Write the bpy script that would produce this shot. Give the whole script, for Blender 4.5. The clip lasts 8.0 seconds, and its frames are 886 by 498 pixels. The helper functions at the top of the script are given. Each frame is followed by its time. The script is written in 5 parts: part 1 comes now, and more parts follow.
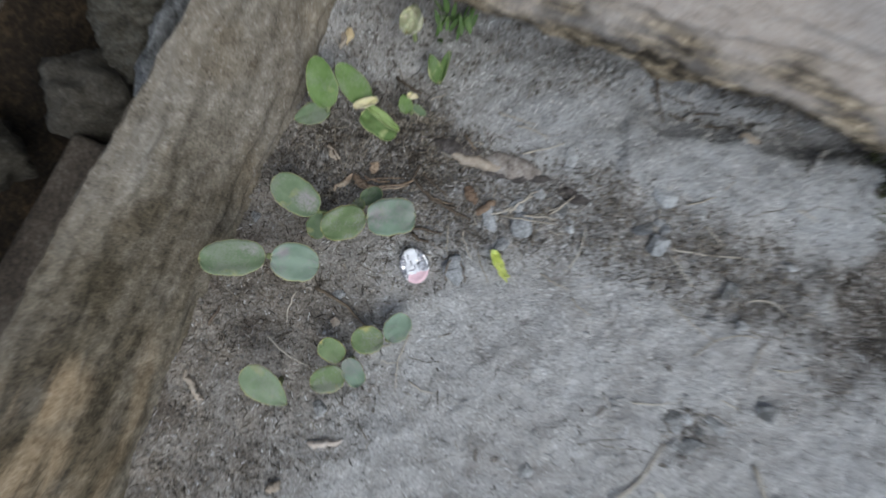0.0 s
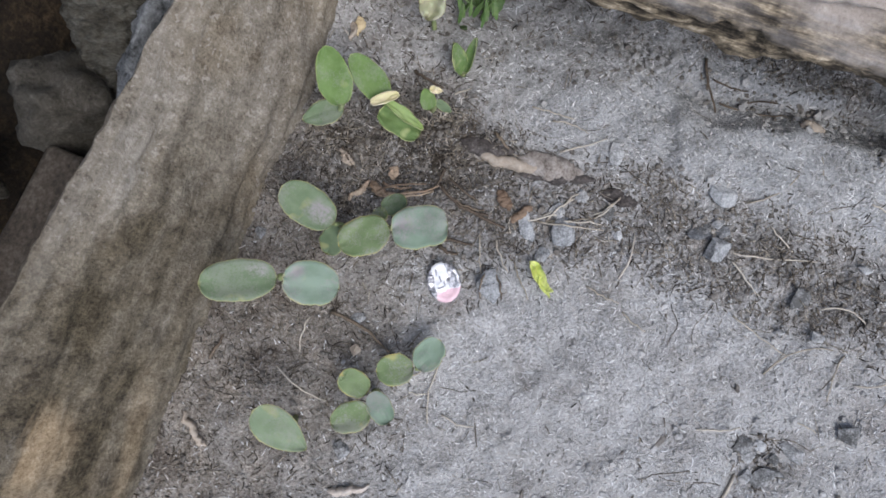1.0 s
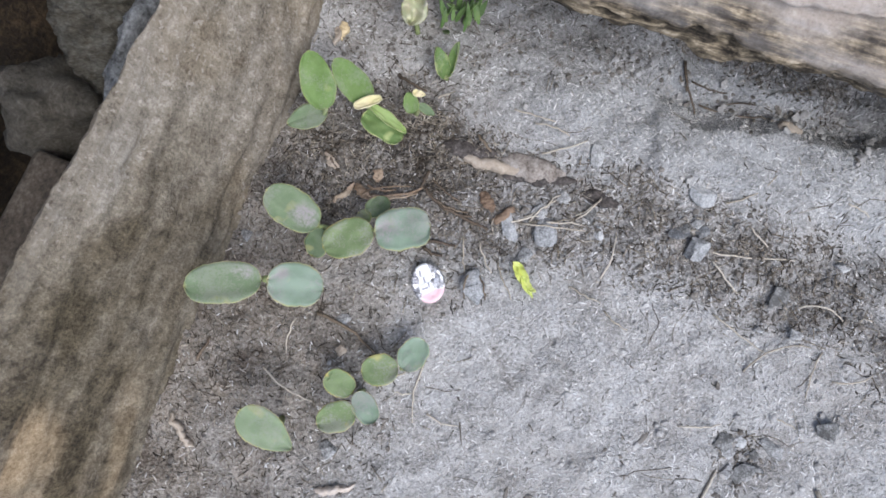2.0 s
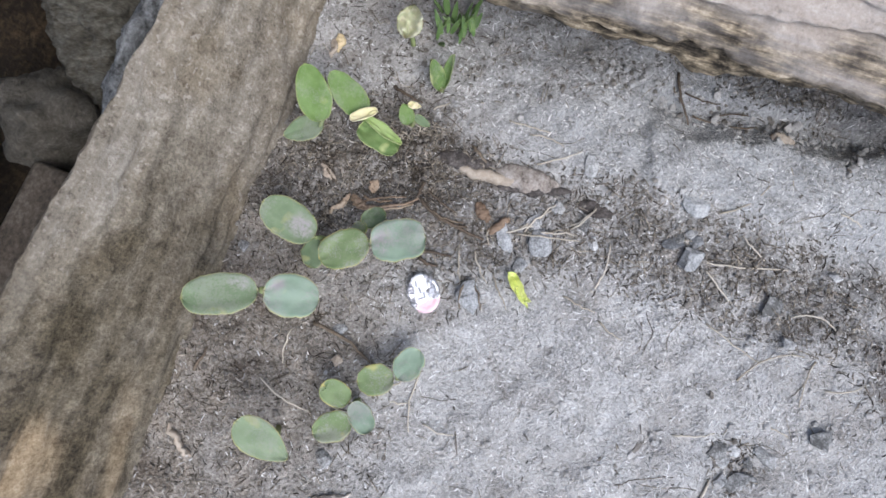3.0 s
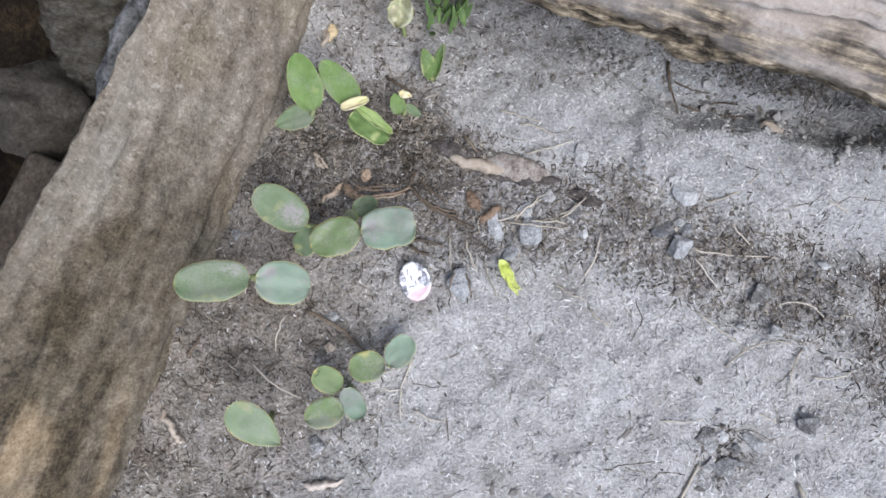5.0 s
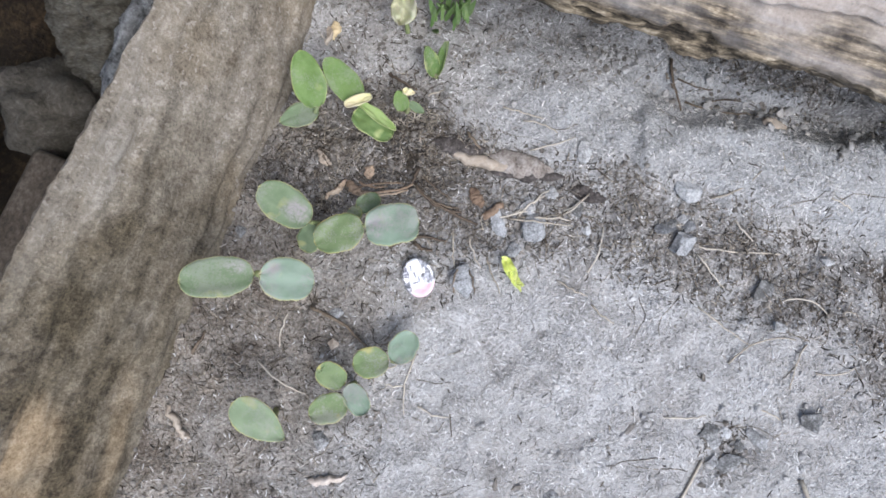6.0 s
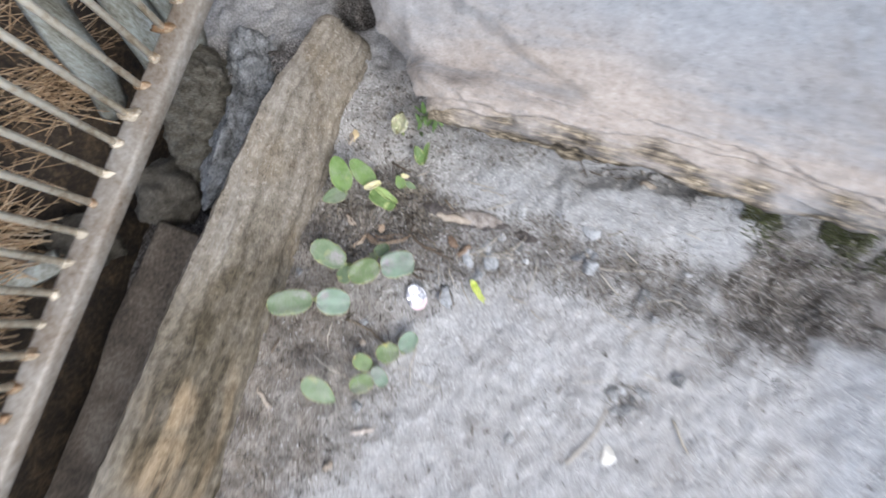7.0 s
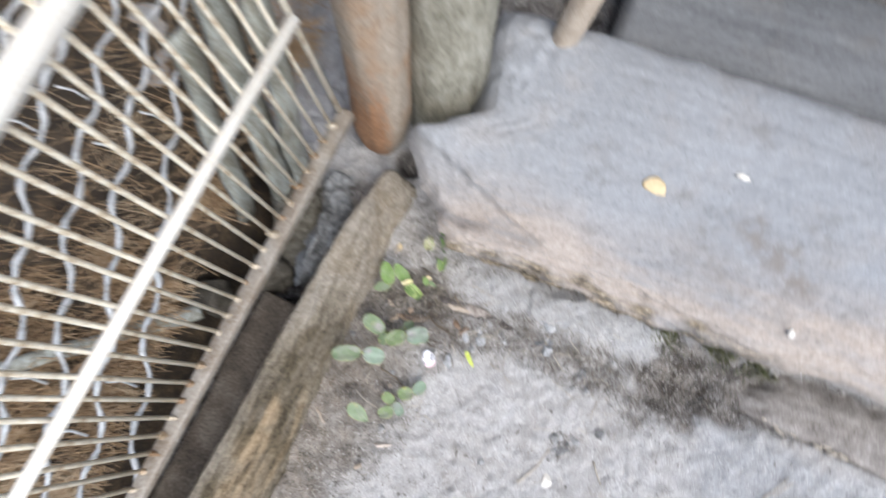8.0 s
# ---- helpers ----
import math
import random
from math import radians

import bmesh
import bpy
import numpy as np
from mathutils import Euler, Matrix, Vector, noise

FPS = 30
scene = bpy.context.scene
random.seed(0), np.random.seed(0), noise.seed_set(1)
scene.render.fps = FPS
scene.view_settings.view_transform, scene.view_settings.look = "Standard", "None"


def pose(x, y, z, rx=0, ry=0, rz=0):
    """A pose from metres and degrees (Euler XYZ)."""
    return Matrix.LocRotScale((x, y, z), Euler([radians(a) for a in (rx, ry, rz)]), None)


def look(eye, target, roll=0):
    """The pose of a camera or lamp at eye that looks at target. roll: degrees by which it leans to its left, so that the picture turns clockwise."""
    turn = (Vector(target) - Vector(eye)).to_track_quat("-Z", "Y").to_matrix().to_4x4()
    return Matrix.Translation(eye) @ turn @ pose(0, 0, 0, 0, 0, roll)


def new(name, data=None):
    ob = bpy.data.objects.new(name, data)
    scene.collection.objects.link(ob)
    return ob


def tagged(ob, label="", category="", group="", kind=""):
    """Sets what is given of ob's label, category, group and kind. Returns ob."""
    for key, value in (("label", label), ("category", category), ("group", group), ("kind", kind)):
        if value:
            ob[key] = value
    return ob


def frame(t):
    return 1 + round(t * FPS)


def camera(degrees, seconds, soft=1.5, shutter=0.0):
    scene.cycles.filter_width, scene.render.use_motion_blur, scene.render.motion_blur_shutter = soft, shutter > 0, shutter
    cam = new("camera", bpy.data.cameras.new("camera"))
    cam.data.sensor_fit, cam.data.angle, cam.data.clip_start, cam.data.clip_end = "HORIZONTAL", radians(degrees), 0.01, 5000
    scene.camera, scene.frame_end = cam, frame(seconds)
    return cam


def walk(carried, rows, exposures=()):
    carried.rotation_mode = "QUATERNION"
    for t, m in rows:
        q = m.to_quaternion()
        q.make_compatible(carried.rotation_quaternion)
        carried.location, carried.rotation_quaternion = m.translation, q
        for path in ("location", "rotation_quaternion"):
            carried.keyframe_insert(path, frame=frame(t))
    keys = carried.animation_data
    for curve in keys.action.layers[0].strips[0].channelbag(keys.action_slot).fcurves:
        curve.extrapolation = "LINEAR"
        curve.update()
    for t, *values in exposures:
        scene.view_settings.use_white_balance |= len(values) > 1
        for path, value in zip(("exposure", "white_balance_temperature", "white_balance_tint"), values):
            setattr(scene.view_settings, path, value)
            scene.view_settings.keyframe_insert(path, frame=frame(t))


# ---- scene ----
cam = camera(66.0, 8.0, soft=1.65, shutter=0.6)
PATH = [
    (0, (-0.017, 0.045, 0.425), (-0.071, 0.197, -1.568), -19.7),
    (0.2, (-0.0274, 0.0484, 0.3845), (-0.0892, 0.1923, -1.6094), -24.2),
    (0.5, (-0.041, 0.046, 0.378), (-0.069, 0.228, -1.613), -11.0),
    (1, (-0.044, 0.049, 0.375), (-0.054, 0.242, -1.615), -5.1),
    (1.5, (-0.041, 0.047, 0.377), (-0.039, 0.24, -1.614), -1.9),
    (3, (-0.035, 0.051, 0.383), (-0.031, 0.261, -1.606), -1.5),
    (3.5, (-0.035, 0.051, 0.383), (-0.037, 0.257, -1.607), -3.3),
    (4, (-0.034, 0.05, 0.382), (-0.031, 0.248, -1.608), -1.7),
    (4.5, (-0.031, 0.048, 0.385), (-0.027, 0.246, -1.605), -1.6),
    (6, (-0.03, 0.045, 0.387), (-0.038, 0.239, -1.603), -5.1),
    (6.2, (-0.0314, 0.0487, 0.3944), (-0.0562, 0.2487, -1.5954), -9.1),
    (6.5, (-0.033, 0.049, 0.436), (-0.082, 0.298, -1.547), -13.7),
    (6.8, (-0.0162, 0.0468, 0.5246), (-0.0619, 0.3156, -1.4567), -14.6),
    (7, (-0.008, 0.039, 0.589), (-0.048, 0.266, -1.397), -15.1),
    (7.2, (0.0139, 0.0377, 0.651), (-0.0425, 0.2, -1.3416), -24.9),
    (7.5, (0.043, 0.028, 0.755), (-0.042, 0.318, -1.222), -20.8),
    (7.7, (0.0424, 0.0225, 0.8089), (-0.0387, 0.3509, -1.1623), -17.7),
    (8, (0.038, 0.01, 0.886), (-0.113, 0.454, -1.059), -18.1),
]
walk(cam, [(t, look(eye, target, roll)) for t, eye, target, roll in PATH],
     [(0.0, 0.35, 6000, 3), (0.5, 0.58, 6050, 8), (1.0, 0.70, 6050, 9), (1.5, 0.87, 6050, 9), (3.5, 1.07, 6050, 9), (6.0, 1.13, 6050, 9), (6.5, 1.22, 6050, 9), (7.0, 1.28, 6080, 8), (8.0, 1.36, 6300, 8)])


# ---- light ----
world = bpy.data.worlds.new("overcast_sky")
scene.world = world
world.use_nodes = True
wn = world.node_tree.nodes
sky = wn.new("ShaderNodeTexSky")
sky.sky_type, sky.sun_disc = "NISHITA", False
sky.sun_elevation, sky.sun_rotation = radians(58), radians(150)
sky.dust_density, sky.ozone_density = 3.0, 1.0
bg = wn["Background"]
bg.inputs["Strength"].default_value = 0.10
world.node_tree.links.new(sky.outputs[0], bg.inputs["Color"])
sun = new("sun", bpy.data.lights.new("sun", "SUN"))
sun.data.energy, sun.data.angle, sun.data.color = 1.3, radians(40), (1.0, 0.985, 0.965)
sun.matrix_world = look((0.4, -0.7, 1.3), (0, 0, 0))


# ---- materials ----
def nodes_of(name):
    m = bpy.data.materials.new(name)
    m.use_nodes = True
    return m, m.node_tree.nodes, m.node_tree.links, m.node_tree.nodes["Principled BSDF"]


def ramp(nt, links, fac, stops):
    r = nt.new("ShaderNodeValToRGB")
    while len(r.color_ramp.elements) < len(stops):
        r.color_ramp.elements.new(0.5)
    for e, (p, c) in zip(r.color_ramp.elements, stops):
        e.position, e.color = p, (*c, 1)
    links.new(fac, r.inputs[0])
    return r.outputs[0]


def noise_node(nt, links, vec, scale, detail=6.0, rough=0.6, lacun=2.0):
    n = nt.new("ShaderNodeTexNoise")
    n.inputs["Scale"].default_value, n.inputs["Detail"].default_value = scale, detail
    n.inputs["Roughness"].default_value, n.inputs["Lacunarity"].default_value = rough, lacun
    links.new(vec, n.inputs["Vector"])
    return n.outputs["Fac"]


def mix(nt, links, fac, a, b, mode="MIX"):
    n = nt.new("ShaderNodeMix")
    n.data_type, n.blend_type = "RGBA", mode
    for sock, v in ((n.inputs[0], fac), (n.inputs[6], a), (n.inputs[7], b)):
        if isinstance(v, (int, float)):
            sock.default_value = v
        elif isinstance(v, tuple):
            sock.default_value = (*v, 1)
        else:
            links.new(v, sock)
    return n.outputs[2]


def calc(nt, links, op, a, b=0.0):
    n = nt.new("ShaderNodeMath")
    n.operation, n.use_clamp = op, op in ("MULTIPLY", "ADD")
    for sock, v in zip(n.inputs, (a, b)):
        if isinstance(v, (int, float)):
            sock.default_value = v
        else:
            links.new(v, sock)
    return n.outputs[0]


def coords(nt, links, stretch=(1, 1, 1), turn=0.0):
    tc = nt.new("ShaderNodeTexCoord")
    mp = nt.new("ShaderNodeMapping")
    mp.inputs["Scale"].default_value = stretch
    mp.inputs["Rotation"].default_value = (0, 0, turn)
    links.new(tc.outputs["Object"], mp.inputs["Vector"])
    return mp.outputs[0]


def bump(nt, links, bsdf, height, strength, dist):
    b = nt.new("ShaderNodeBump")
    b.inputs["Strength"].default_value, b.inputs["Distance"].default_value = strength, dist
    links.new(height, b.inputs["Height"])
    links.new(b.outputs[0], bsdf.inputs["Normal"])


def attr(nt, name):
    a = nt.new("ShaderNodeAttribute")
    a.attribute_name = name
    return a.outputs["Fac"]


def surface(name, stops, coarse=30.0, fine=300.0, rough=0.85, rough2=None, metal=0.0, relief=0.6, depth=0.001, stretch=(1, 1, 1), grain=0.5, per_object=0.0):
    """A worn surface: colour by a coarse and a fine noise, relief by the fine one."""
    m, nt, links, b = nodes_of(name)
    v = coords(nt, links, stretch)
    n1, n2 = noise_node(nt, links, v, coarse), noise_node(nt, links, v, fine, 4.0, 0.7)
    both = calc(nt, links, "ADD", calc(nt, links, "MULTIPLY", n1, 1 - grain), calc(nt, links, "MULTIPLY", n2, grain))
    if per_object:
        info = nt.new("ShaderNodeObjectInfo")
        sh = nt.new("ShaderNodeMath")
        sh.operation = "MULTIPLY_ADD"
        links.new(calc(nt, links, "SUBTRACT", info.outputs["Random"], 0.5), sh.inputs[0])
        sh.inputs[1].default_value = per_object
        links.new(both, sh.inputs[2])
        both = sh.outputs[0]
    links.new(ramp(nt, links, both, stops), b.inputs["Base Color"])
    b.inputs["Roughness"].default_value, b.inputs["Metallic"].default_value = rough, metal
    if rough2 is not None:
        rr = nt.new("ShaderNodeMapRange")
        rr.inputs[3].default_value, rr.inputs[4].default_value = rough, rough2
        links.new(n1, rr.inputs[0])
        links.new(rr.outputs[0], b.inputs["Roughness"])
    bump(nt, links, b, both, relief, depth)
    return m


def island_surface(name, stops, rough=0.9):
    """Strewn bits, each of its own shade, with fine grain."""
    m, nt, links, b = nodes_of(name)
    geo = nt.new("ShaderNodeNewGeometry")
    v = coords(nt, links)
    grain = calc(nt, links, "MULTIPLY", calc(nt, links, "SUBTRACT", noise_node(nt, links, v, 900, 3, 0.7), 0.5), 1.0)
    shade = nt.new("ShaderNodeMath")
    shade.operation = "MULTIPLY_ADD"
    links.new(grain, shade.inputs[0])
    shade.inputs[1].default_value = 0.5
    links.new(geo.outputs["Random Per Island"], shade.inputs[2])
    links.new(ramp(nt, links, shade.outputs[0], stops), b.inputs["Base Color"])
    b.inputs["Roughness"].default_value, b.inputs["Specular IOR Level"].default_value = rough, 0.25
    return m


def soil_material():
    m, nt, links, b = nodes_of("sandy_soil")
    v = coords(nt, links)
    big, mid = noise_node(nt, links, v, 9, 5), noise_node(nt, links, v, 60, 5, 0.65)
    grit, sand = noise_node(nt, links, v, 560, 3, 0.75), noise_node(nt, links, v, 1300, 2, 0.6)
    speck = calc(nt, links, "ADD", calc(nt, links, "MULTIPLY", mid, 0.3), calc(nt, links, "MULTIPLY", grit, 0.7))
    dry = ramp(nt, links, speck, [(0.37, (0.258, 0.251, 0.244)), (0.445, (0.384, 0.376, 0.368)), (0.52, (0.482, 0.475, 0.470)), (0.61, (0.60, 0.594, 0.592))])
    warm = mix(nt, links, ramp(nt, links, big, [(0.42, (0, 0, 0)), (0.62, (1, 1, 1))]), dry, (0.37, 0.350, 0.328), "MIX")
    dry = mix(nt, links, 0.35, dry, warm)
    worn = noise_node(nt, links, v, 26, 5, 0.6)
    dry = mix(nt, links, 1.0, dry, ramp(nt, links, worn, [(0.34, (0.74, 0.715, 0.69)), (0.46, (0.94, 0.93, 0.92)), (0.60, (1.0, 1.0, 1.0))]), "MULTIPLY")
    # Colour of the damp litter, used as well where the mask paints shade.
    damp = ramp(nt, links, speck, [(0.38, (0.024, 0.021, 0.019)), (0.46, (0.096, 0.087, 0.080)), (0.53, (0.178, 0.166, 0.156)), (0.62, (0.38, 0.365, 0.352))])
    soak = noise_node(nt, links, v, 38, 4, 0.6)
    damp = mix(nt, links, 1.0, damp, ramp(nt, links, soak, [(0.40, (0.42, 0.40, 0.38)), (0.50, (1.0, 1.0, 1.0)), (0.66, (1.22, 1.17, 1.12))]), "MULTIPLY")
    brown = ramp(nt, links, speck, [(0.36, (0.078, 0.067, 0.056)), (0.45, (0.178, 0.156, 0.132)), (0.54, (0.270, 0.243, 0.213)), (0.66, (0.41, 0.38, 0.345))])
    brown = mix(nt, links, 1.0, brown, ramp(nt, links, soak, [(0.36, (0.62, 0.58, 0.55)), (0.50, (1.0, 1.0, 1.0)), (0.64, (1.14, 1.10, 1.06))]), "MULTIPLY")
    wet = nt.new("ShaderNodeMapRange")
    wet.inputs[1].default_value, wet.inputs[2].default_value = 0.25, 0.75
    rag = nt.new("ShaderNodeMath")
    rag.operation = "MULTIPLY_ADD"
    links.new(calc(nt, links, "SUBTRACT", mid, 0.5), rag.inputs[0])
    rag.inputs[1].default_value = 1.1
    links.new(attr(nt, "litter"), rag.inputs[2])
    links.new(rag.outputs[0], wet.inputs[0])
    heap = ramp(nt, links, speck, [(0.385, (0.235, 0.237, 0.241)), (0.46, (0.340, 0.344, 0.351)), (0.54, (0.415, 0.420, 0.429)), (0.62, (0.53, 0.535, 0.545))])
    dry = mix(nt, links, attr(nt, "heap"), dry, heap)
    col = mix(nt, links, attr(nt, "loam"), dry, brown)
    col = mix(nt, links, wet.outputs[0], col, damp)
    links.new(col, b.inputs["Base Color"])
    b.inputs["Roughness"].default_value = 0.95
    b.inputs["Specular IOR Level"].default_value = 0.25
    h = calc(nt, links, "ADD", calc(nt, links, "MULTIPLY", grit, 0.6), calc(nt, links, "MULTIPLY", sand, 0.4))
    bump(nt, links, b, h, 1.0, 0.0028)
    return m


def wood_material(name, stops, stain, along, coarse=18, fine=120, relief=0.8, depth=0.0015, edge=None, ochre=False, length=9, mixin=(0.30, 0.20, 0.30, 0.20), flecks=0.0, tinge=False, specks=0.0):
    """Weathered timber: grain stretched along its axis, with stained patches; edge: the colour of the strip marked worn."""
    m, nt, links, b = nodes_of(name)
    tc = nt.new("ShaderNodeTexCoord")
    rot = nt.new("ShaderNodeMapping")
    rot.vector_type = "TEXTURE"
    rot.inputs["Rotation"].default_value = (0, 0, along)
    rot.inputs["Scale"].default_value = (length, 1, 1)
    links.new(tc.outputs["Object"], rot.inputs["Vector"])
    g1, g2 = noise_node(nt, links, rot.outputs[0], coarse * 3, 6, 0.65), noise_node(nt, links, rot.outputs[0], fine * 3, 3, 0.7)
    v = coords(nt, links)
    blot, dust = noise_node(nt, links, v, 14, 5, 0.6), noise_node(nt, links, v, 620, 3, 0.75)
    lumps = noise_node(nt, links, v, 130, 4, 0.7)
    g = calc(nt, links, "ADD", calc(nt, links, "MULTIPLY", g1, mixin[0]), calc(nt, links, "MULTIPLY", g2, mixin[1]))
    g = calc(nt, links, "ADD", g, calc(nt, links, "ADD", calc(nt, links, "MULTIPLY", dust, mixin[2]), calc(nt, links, "MULTIPLY", lumps, mixin[3])))
    col = ramp(nt, links, g, stops)
    mask = ramp(nt, links, blot, [(0.50, (0, 0, 0)), (0.68, (1, 1, 1))])
    col = mix(nt, links, calc(nt, links, "MULTIPLY", mask, 0.75), col, ramp(nt, links, g, stain))
    if tinge:
        rosy = calc(nt, links, "MULTIPLY", calc(nt, links, "MULTIPLY", attr(nt, "tinge"), 0.95), ramp(nt, links, g1, [(0.32, (0.25, 0.25, 0.25)), (0.54, (1, 1, 1))]))
        col = mix(nt, links, rosy, col, ramp(nt, links, g, [(0.36, (0.19, 0.155, 0.130)), (0.45, (0.295, 0.248, 0.212)), (0.54, (0.365, 0.316, 0.278)), (0.64, (0.46, 0.41, 0.37))]))
    if flecks:
        spot = noise_node(nt, links, v, 240, 3, 0.6)
        col = mix(nt, links, calc(nt, links, "MULTIPLY", ramp(nt, links, spot, [(0.60, (0, 0, 0)), (0.68, (1, 1, 1))]), flecks), col, (0.10, 0.095, 0.09))
        patch = noise_node(nt, links, v, 24, 4, 0.65)
        col = mix(nt, links, calc(nt, links, "MULTIPLY", ramp(nt, links, patch, [(0.56, (0, 0, 0)), (0.70, (1, 1, 1))]), 0.5), col, (0.17, 0.162, 0.155))
        col = mix(nt, links, calc(nt, links, "MULTIPLY", attr(nt, "stain"), ramp(nt, links, noise_node(nt, links, v, 70, 5, 0.65), [(0.38, (0.1, 0.1, 0.1)), (0.58, (0.8, 0.8, 0.8))])), col, (0.185, 0.160, 0.140))
    if specks:
        bit = noise_node(nt, links, v, 300, 2, 0.6)
        col = mix(nt, links, calc(nt, links, "MULTIPLY", ramp(nt, links, bit, [(0.61, (0, 0, 0)), (0.67, (1, 1, 1))]), specks), col, (0.42, 0.38, 0.33))
    if edge:
        rag = nt.new("ShaderNodeMath")
        rag.operation = "MULTIPLY_ADD"
        links.new(calc(nt, links, "SUBTRACT", g1, 0.5), rag.inputs[0])
        rag.inputs[1].default_value = 1.6
        links.new(attr(nt, "worn"), rag.inputs[2])
        mr = nt.new("ShaderNodeMapRange")
        mr.inputs[1].default_value, mr.inputs[2].default_value = 0.3, 0.9
        links.new(rag.outputs[0], mr.inputs[0])
        streaky = calc(nt, links, "ADD", calc(nt, links, "MULTIPLY", g1, 0.28), calc(nt, links, "ADD", calc(nt, links, "MULTIPLY", lumps, 0.27), calc(nt, links, "MULTIPLY", g2, 0.45)))
        col = mix(nt, links, mr.outputs[0], col, ramp(nt, links, streaky, edge))
    if ochre:
        bare = calc(nt, links, "MULTIPLY", attr(nt, "bare"), ramp(nt, links, g1, [(0.38, (0, 0, 0)), (0.54, (1, 1, 1))]))
        # Dark olive streaks, and the shade painted over the timber's near length.
        col = mix(nt, links, calc(nt, links, "MULTIPLY", attr(nt, "damp"), ramp(nt, links, g1, [(0.36, (1, 1, 1)), (0.66, (0.62, 0.62, 0.62))])), col, ramp(nt, links, g, [(0.40, (0.020, 0.015, 0.009)), (0.46, (0.051, 0.040, 0.024)), (0.53, (0.093, 0.075, 0.047)), (0.62, (0.17, 0.14, 0.094))]))
        col = mix(nt, links, bare, col, ramp(nt, links, g, [(0.36, (0.075, 0.049, 0.025)), (0.45, (0.175, 0.123, 0.070)), (0.55, (0.29, 0.22, 0.14)), (0.66, (0.42, 0.345, 0.25))]))
    links.new(col, b.inputs["Base Color"])
    b.inputs["Roughness"].default_value = 0.9
    b.inputs["Specular IOR Level"].default_value = 0.3
    bump(nt, links, b, g, relief, depth)
    return m


def leaf_material(name, inner, outer, rim, dust=0.3, blotch=0.5):
    m, nt, links, b = nodes_of(name)
    tc, info, shift = nt.new("ShaderNodeTexCoord"), nt.new("ShaderNodeObjectInfo"), nt.new("ShaderNodeVectorMath")
    shift.operation = "ADD"
    links.new(tc.outputs["Object"], shift.inputs[0])
    links.new(info.outputs["Random"], shift.inputs[1])
    v = shift.outputs[0]
    n1, n2 = noise_node(nt, links, v, 90, 4), noise_node(nt, links, v, 700, 3, 0.7)
    broad = noise_node(nt, links, v, 55, 3, 0.6)
    col = mix(nt, links, ramp(nt, links, n1, [(0.35, (0, 0, 0)), (0.65, (1, 1, 1))]), inner, outer)
    pale = ramp(nt, links, noise_node(nt, links, v, 75, 2, 0.5), [(0.63, (0, 0, 0)), (0.70, (1, 1, 1))])
    col = mix(nt, links, calc(nt, links, "MULTIPLY", pale, blotch), col, rim)
    rimf = nt.new("ShaderNodeMapRange")
    rimf.inputs[1].default_value, rimf.inputs[2].default_value = 0.93, 1.0
    ragged = calc(nt, links, "ADD", attr(nt, "rim"), calc(nt, links, "MULTIPLY", calc(nt, links, "SUBTRACT", n1, 0.5), 0.16))
    links.new(ragged, rimf.inputs[0])
    col = mix(nt, links, calc(nt, links, "MULTIPLY", rimf.outputs[0], 0.85), col, rim)
    n3 = noise_node(nt, links, v, 1500, 2, 0.7)
    grains = calc(nt, links, "ADD", calc(nt, links, "MULTIPLY", broad, 0.46), calc(nt, links, "ADD", calc(nt, links, "MULTIPLY", n2, 0.28), calc(nt, links, "MULTIPLY", n3, 0.26)))
    spots = calc(nt, links, "MULTIPLY", ramp(nt, links, grains, [(0.505, (0, 0, 0)), (0.565, (1, 1, 1))]), dust)
    col = mix(nt, links, spots, col, (0.285, 0.268, 0.258))
    caked = calc(nt, links, "MULTIPLY", attr(nt, "dust"), ramp(nt, links, calc(nt, links, "ADD", calc(nt, links, "MULTIPLY", n2, 0.6), calc(nt, links, "MULTIPLY", n1, 0.4)), [(0.40, (0.1, 0.1, 0.1)), (0.56, (0.95, 0.95, 0.95))]))
    col = mix(nt, links, caked, col, (0.30, 0.275, 0.275))
    links.new(col, b.inputs["Base Color"])
    b.inputs["Roughness"].default_value = 0.72
    b.inputs["Specular IOR Level"].default_value = 0.28
    b.inputs["Subsurface Weight"].default_value = 0.08
    b.inputs["Subsurface Radius"].default_value = (0.001, 0.002, 0.0006)
    bump(nt, links, b, calc(nt, links, "ADD", n1, calc(nt, links, "MULTIPLY", spots, 0.3)), 0.4, 0.0010)
    return m


SOIL = soil_material()
GREYWOOD = [(0.36, (0.172, 0.177, 0.186)), (0.44, (0.233, 0.240, 0.252)), (0.54, (0.278, 0.287, 0.302)), (0.64, (0.350, 0.360, 0.378))]
M_log = wood_material("grey_weathered_log", GREYWOOD, [(0.36, (0.180, 0.173, 0.170)), (0.50, (0.275, 0.267, 0.265)), (0.66, (0.37, 0.363, 0.364))], radians(-21), depth=0.0013, length=7, mixin=(0.20, 0.12, 0.30, 0.38), flecks=0.35, tinge=True,
                      edge=[(0.42, (0.014, 0.011, 0.008)), (0.465, (0.058, 0.046, 0.032)), (0.505, (0.135, 0.108, 0.074)), (0.55, (0.26, 0.21, 0.145)), (0.60, (0.47, 0.40, 0.30))])
# Shaded copy of the log wood: the rear log's shade is in the colour.
M_logshade = wood_material("grey_log_painted_shade", [(0.36, (0.058, 0.059, 0.061)), (0.46, (0.104, 0.106, 0.110)), (0.56, (0.150, 0.153, 0.158)), (0.68, (0.23, 0.233, 0.24))], [(0.3, (0.07, 0.065, 0.06)), (0.7, (0.22, 0.21, 0.20))], radians(-20))
